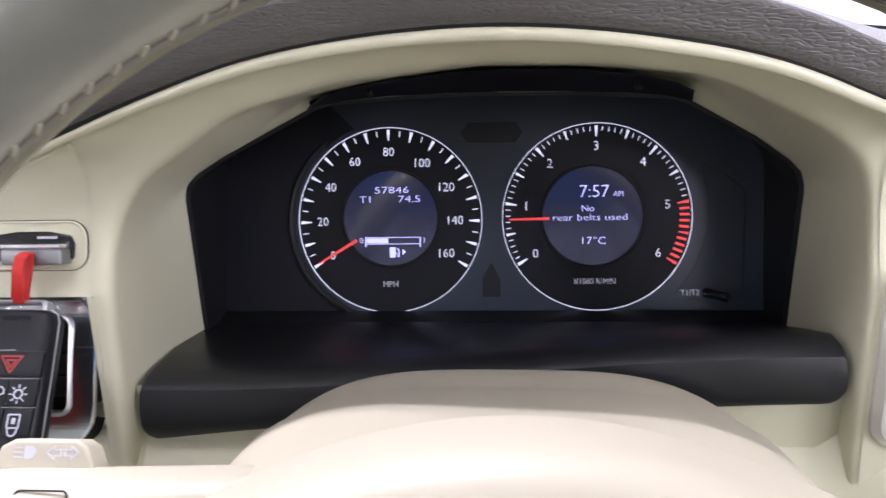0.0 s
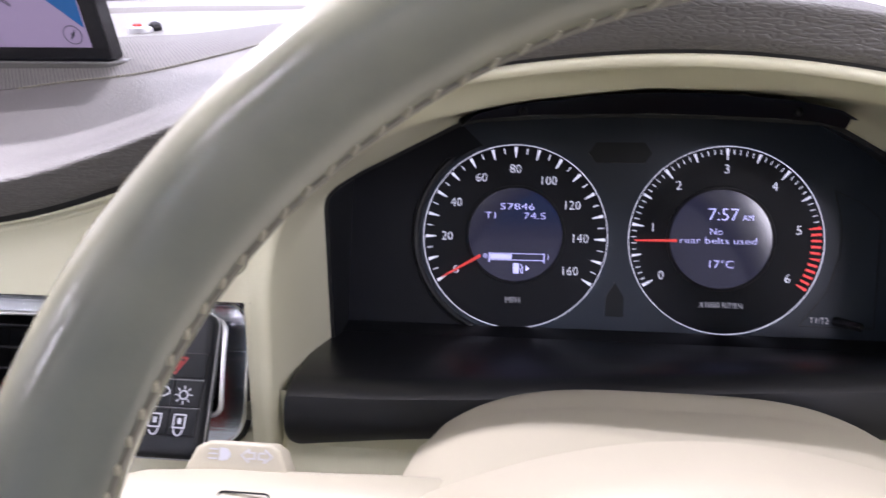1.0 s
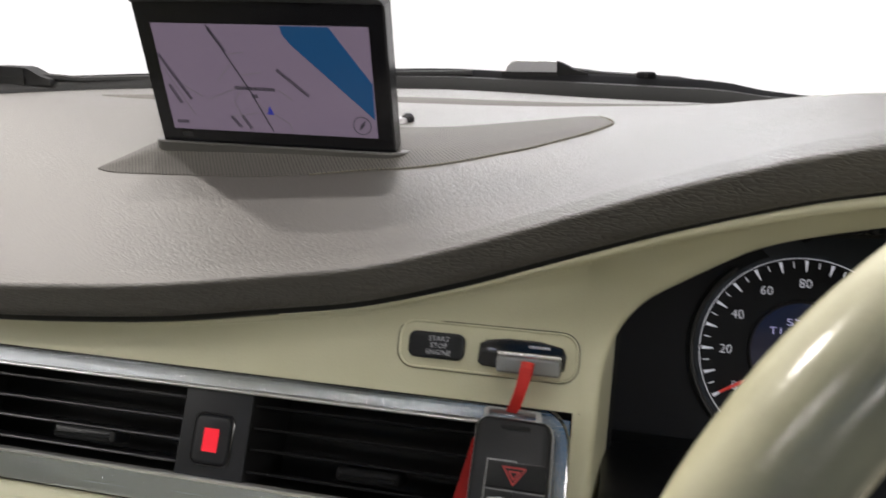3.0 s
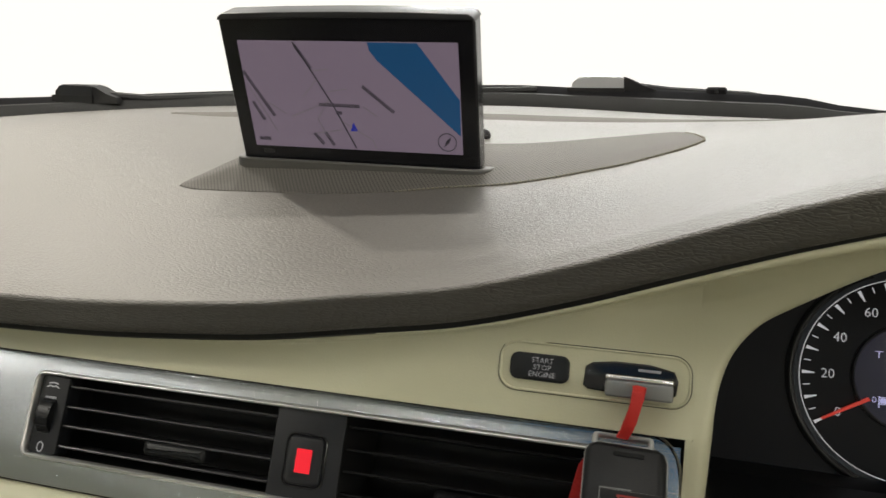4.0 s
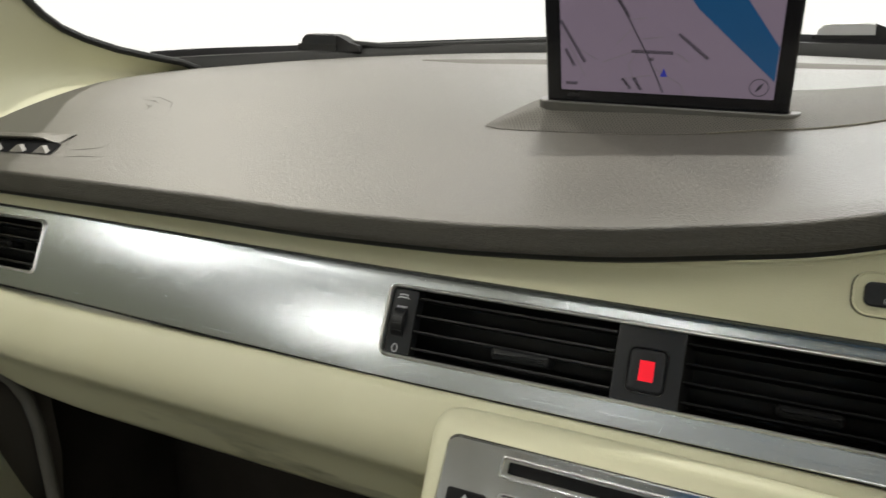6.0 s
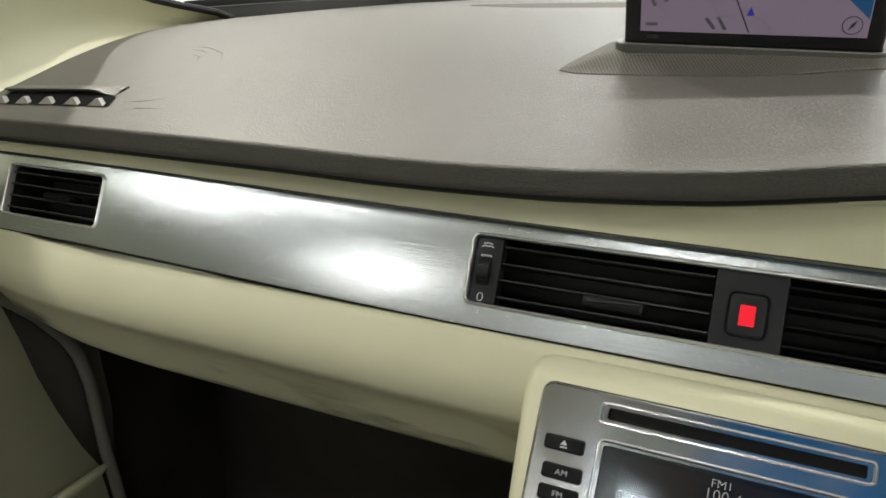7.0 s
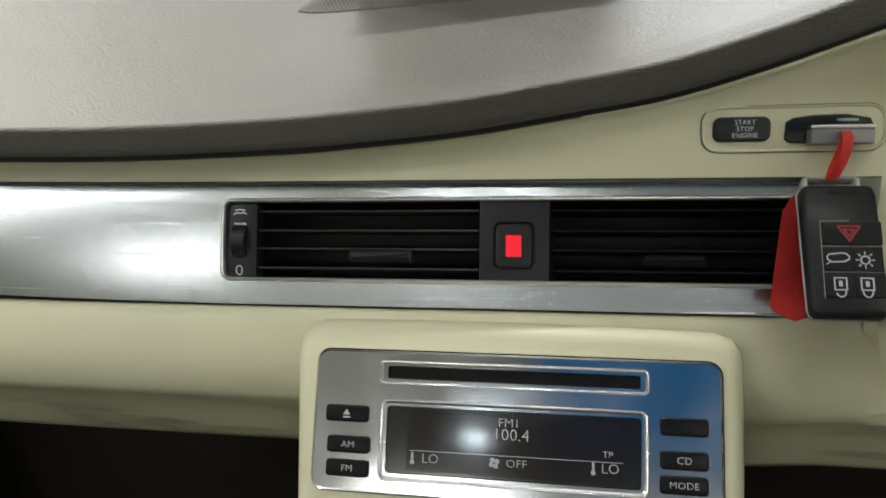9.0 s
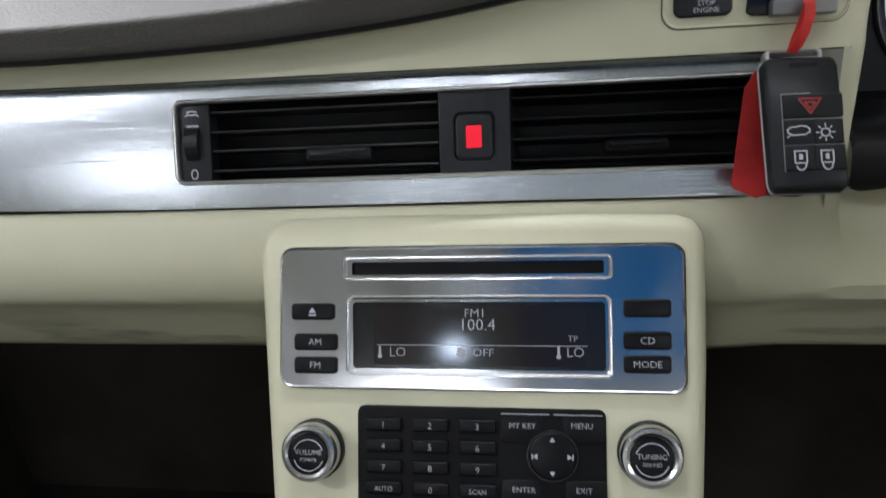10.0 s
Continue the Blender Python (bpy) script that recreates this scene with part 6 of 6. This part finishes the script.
LOWER_EDGE = [(-1.045, 0.655, 0.960), (-1.052, 0.62, 0.955), (-1.056, 0.57, 0.945), (-1.058, 0.52, 0.935), (-1.060, 0.47, 0.922), (-1.062, 0.42, 0.905), (-1.066, 0.36, 0.885), (-1.072, 0.28, 0.86), (-1.075, 0.23, 0.87), (-1.05, 0.16, 1.0), (-0.97, 0.03, 1.39)]
grid = []
for a, b in zip(TOP, LOWER_EDGE):
    a, b = Vector(a), Vector(b)
    grid.append([a.lerp(b, k) + Vector((-0.035 * math.sin(math.pi * k), 0, 0)) for k in span(0, 1, 9)])
tagged(part("trim_pillar_passenger", sheet(bmesh.new(), grid), CREAM), "cream moulded windscreen pillar trim", "pillar trim", kind="structure")
bm = bmesh.new()
tube(bm, [Vector(p) + Vector((0.002, 0.004, 0.001)) for p in TOP], 0.0045, 8)
tagged(part("trim_windscreen_seal", bm, RUBBER), "black rubber windscreen seal", "seal", kind="structure")
bm = bmesh.new()
rings(bm, [[(0.40, 0.70, 0.95), (0.46, 0.62, 0.95), (0.46, 0.56, 0.95), (0.40, 0.60, 0.95)], [(0.23, 0.08, 1.42), (0.30, 0.02, 1.42), (0.30, -0.04, 1.42), (0.23, 0.0, 1.42)]])
tagged(part("trim_pillar_driver", bm, CREAM), "cream windscreen pillar trim", "pillar trim", kind="structure")


def slab(name, x0, x1, y0, y1, z0, z1, mat, label, cat, bevel=0.0):
    return tagged(part(name, box(bmesh.new(), x0, x1, y0, y1, z0, z1, bevel), mat, None), label, cat, kind="structure")


# ---- passenger door lining and footwell ----
grid = []
for y, zt in ((0.43, 0.52), (0.425, 0.60), (0.41, 0.66), (0.38, 0.72), (0.33, 0.80), (0.25, 0.92), (0.1, 0.97), (-0.3, 0.98), (-0.9, 0.98)):
    grid.append([(-1.105 + 0.02 * k * k, y, 0.26 + (zt - 0.26) * k) for k in span(0, 1, 8)])
tagged(part("door_passenger_edge", sheet(bmesh.new(), grid), GRILLE), "grey inner edge of the passenger door", "car door", kind="structure")
grid = []
for z, yf in ((0.24, 0.41), (0.40, 0.400), (0.463, 0.392), (0.50, 0.374), (0.56, 0.352), (0.61, 0.337), (0.66, 0.326), (0.69, 0.318), (0.75, 0.300), (0.86, 0.265), (0.97, 0.235)):
    grid.append([(-1.076 - 0.004 * abs(z - 0.6), y, z) for y in (yf, yf - 0.004, yf - 0.012, yf - 0.05, 0.1, -0.3, -0.9)])
tagged(part("door_passenger", sheet(bmesh.new(), grid, 0.006), CREAM), "cream lining of the passenger door", "car door", kind="structure")
bm = bmesh.new()
tube(bm, [(-1.076, 0.30, 0.725), (-1.076, 0.322, 0.706), (-1.076, 0.350, 0.677), (-1.076, 0.377, 0.640), (-1.076, 0.391, 0.610), (-1.076, 0.399, 0.570), (-1.076, 0.402, 0.520), (-1.076, 0.405, 0.470), (-1.076, 0.410, 0.43), (-1.076, 0.416, 0.36)], 0.0075, 10)
tagged(part("trim_door_seal", bm, SEAL), "grey fabric door seal", "door seal", kind="structure")
bm = bmesh.new()
tube(bm, [(-1.069, 0.396, 0.462), (-1.066, 0.38, 0.4615), (-1.064, 0.33, 0.461), (-1.063, 0.2, 0.461), (-1.064, -0.2, 0.461), (-1.068, -0.6, 0.461)], [0.003, 0.0065, 0.0075, 0.0075, 0.0075, 0.003], 10)
tagged(part("trim_door_pocket_lip", bm, CREAM), "rounded cream lip of the door pocket", "door pocket", kind="structure")
slab("wall_kick_panel", -1.13, -1.10, 0.42, 0.80, 0.2, 0.80, DARK, "dark footwell side panel", "wall")
slab("floor", -1.2, 0.5, -1.6, 1.0, 0.15, 0.20, DARK, "dark carpeted cabin floor", "floor")
slab("wall_bulkhead", -1.2, 0.5, 0.62, 0.66, 0.2, 0.72, DARK, "dark carpeted bulkhead of the footwell", "wall")
slab("wall_rear", -1.2, 0.5, -1.65, -1.6, 0.15, 1.02, GREY_SURROUND, "plain grey lining behind the seats", "wall")
# Unseen grey planes added to shut out the white surround at sides and back.
slab("wall_unseen_left", -3.45, -3.4, -4.5, 2.0, 0.0, 3.4, GREY_SURROUND, "unseen grey wall added to shut out the white surround", "wall")
slab("wall_unseen_right", 3.0, 3.05, -4.5, 2.0, 0.0, 3.4, GREY_SURROUND, "unseen grey wall added to shut out the white surround", "wall")
slab("wall_unseen_back", -3.4, 3.0, -4.55, -4.5, 0.0, 3.4, GREY_SURROUND, "unseen grey wall added to shut out the white surround", "wall")
slab("ceiling_unseen", -3.4, 3.0, -4.5, 0.6, 3.4, 3.45, GREY_SURROUND, "unseen grey ceiling added to shut out the white surround", "ceiling")
slab("ground", -3.4, 3.0, -4.5, 2.0, -0.05, 0.0, GREY_SURROUND, "unseen grey floor added to close the space", "ground")
slab("wall_passenger_side", -1.17, -1.13, -1.6, 0.42, 0.15, 0.98, CREAM, "cream side lining", "wall")
slab("wall_driver_side", 0.5, 0.54, -1.6, 1.0, 0.15, 0.97, CREAM, "cream side lining", "wall")
# Opening in the roof added so light from above reaches the blue panel.
tagged(part("ceiling", frame_prism(bmesh.new(), [(-1.0, -1.6), (0.32, -1.6), (0.32, 0.06), (-1.0, 0.06)], [(-0.44, -1.35), (0.28, -1.35), (0.28, -0.60), (-0.44, -0.60)], 1.42, 1.45), HEADLINER), "cream fabric headliner", "ceiling", kind="structure")
for y in (-0.78, -1.45):
    bm = bmesh.new()
    rings(bm, [[(-1.15, y, 0.97), (-1.11, y, 0.97), (-1.11, y + 0.10, 0.97), (-1.15, y + 0.10, 0.97)], [(-1.0, y, 1.43), (-0.96, y, 1.43), (-0.96, y + 0.08, 1.43), (-1.0, y + 0.08, 1.43)]])
    tagged(part("trim_pillar_side", bm, CREAM), "cream door pillar trim", "pillar trim", kind="structure")
    bm = bmesh.new()
    rings(bm, [[(0.47, y, 0.96), (0.51, y, 0.96), (0.51, y + 0.10, 0.96), (0.47, y + 0.10, 0.96)], [(0.28, y, 1.43), (0.32, y, 1.43), (0.32, y + 0.08, 1.43), (0.28, y + 0.08, 1.43)]])
    tagged(part("trim_pillar_side", bm, CREAM), "cream door pillar trim", "pillar trim", kind="structure")
# Blue panel added to give the radio faceplate its blue reflection.
BLUE = mottled("blue_translucent", (0.03, 0.26, 0.46), (0.04, 0.29, 0.51), 0.8, 0.3, 300)
thin = BLUE.node_tree.nodes.new("ShaderNodeBsdfTranslucent")
thin.inputs["Color"].default_value = (0.035, 0.32, 0.54, 1)
blend = BLUE.node_tree.nodes.new("ShaderNodeMixShader")
blend.inputs["Fac"].default_value = 0.6
BLUE.node_tree.links.new(BLUE.node_tree.nodes["Principled BSDF"].outputs["BSDF"], blend.inputs[1])
BLUE.node_tree.links.new(thin.outputs["BSDF"], blend.inputs[2])
BLUE.node_tree.links.new(blend.outputs["Shader"], BLUE.node_tree.nodes["Material Output"].inputs["Surface"])
slab("ceiling_blue_panel", -0.45, 0.29, -1.36, -0.59, 1.414, 1.4185, BLUE, "added thin blue panel, there only for its reflection", "roof blind")
lamp_disc = glowing("roof_lamp_glow", (0.80, 0.91, 1.0), 120.0)
rl = thing("roof_lamp", "small bright round roof lamp", "lamp", m=Matrix.Translation((-0.62, -1.19, 1.418)) @ Matrix.Rotation(math.pi, 4, "X"))
part("rim", frame_prism(bmesh.new(), circle(0.045, 0, 0, 32), circle(0.030, 0, 0, 32), -0.002, 0.006, 0.001), LOCK, rl)
part("bulb", prism(bmesh.new(), circle(0.029, 0, 0, 32), -0.001, 0.003), lamp_disc, rl, "glowing lamp glass")

map_glow = glowing("map_lamp_glow", (1.0, 0.97, 0.93), 40.0)
ml = thing("map_lamp", "lit pair of map lamps at the front of the roof", "lamp", m=Matrix.Translation((-0.50, -0.30, 1.418)) @ Matrix.Rotation(math.pi, 4, "X"))
part("housing", prism(bmesh.new(), rrect(0.24, 0.10, 0.02), -0.002, 0.004, 0.001), CREAM, ml, "cream lamp housing")
for x in (-0.07, 0.07):
    part("rim", frame_prism(bmesh.new(), rrect(0.078, 0.058, 0.010, x, 0), rrect(0.064, 0.044, 0.008, x, 0), 0.003, 0.007, 0.001), LOCK, ml)
    part("bulb", prism(bmesh.new(), rrect(0.063, 0.043, 0.008, x, 0), 0.003, 0.0055), map_glow, ml, "glowing lamp glass")
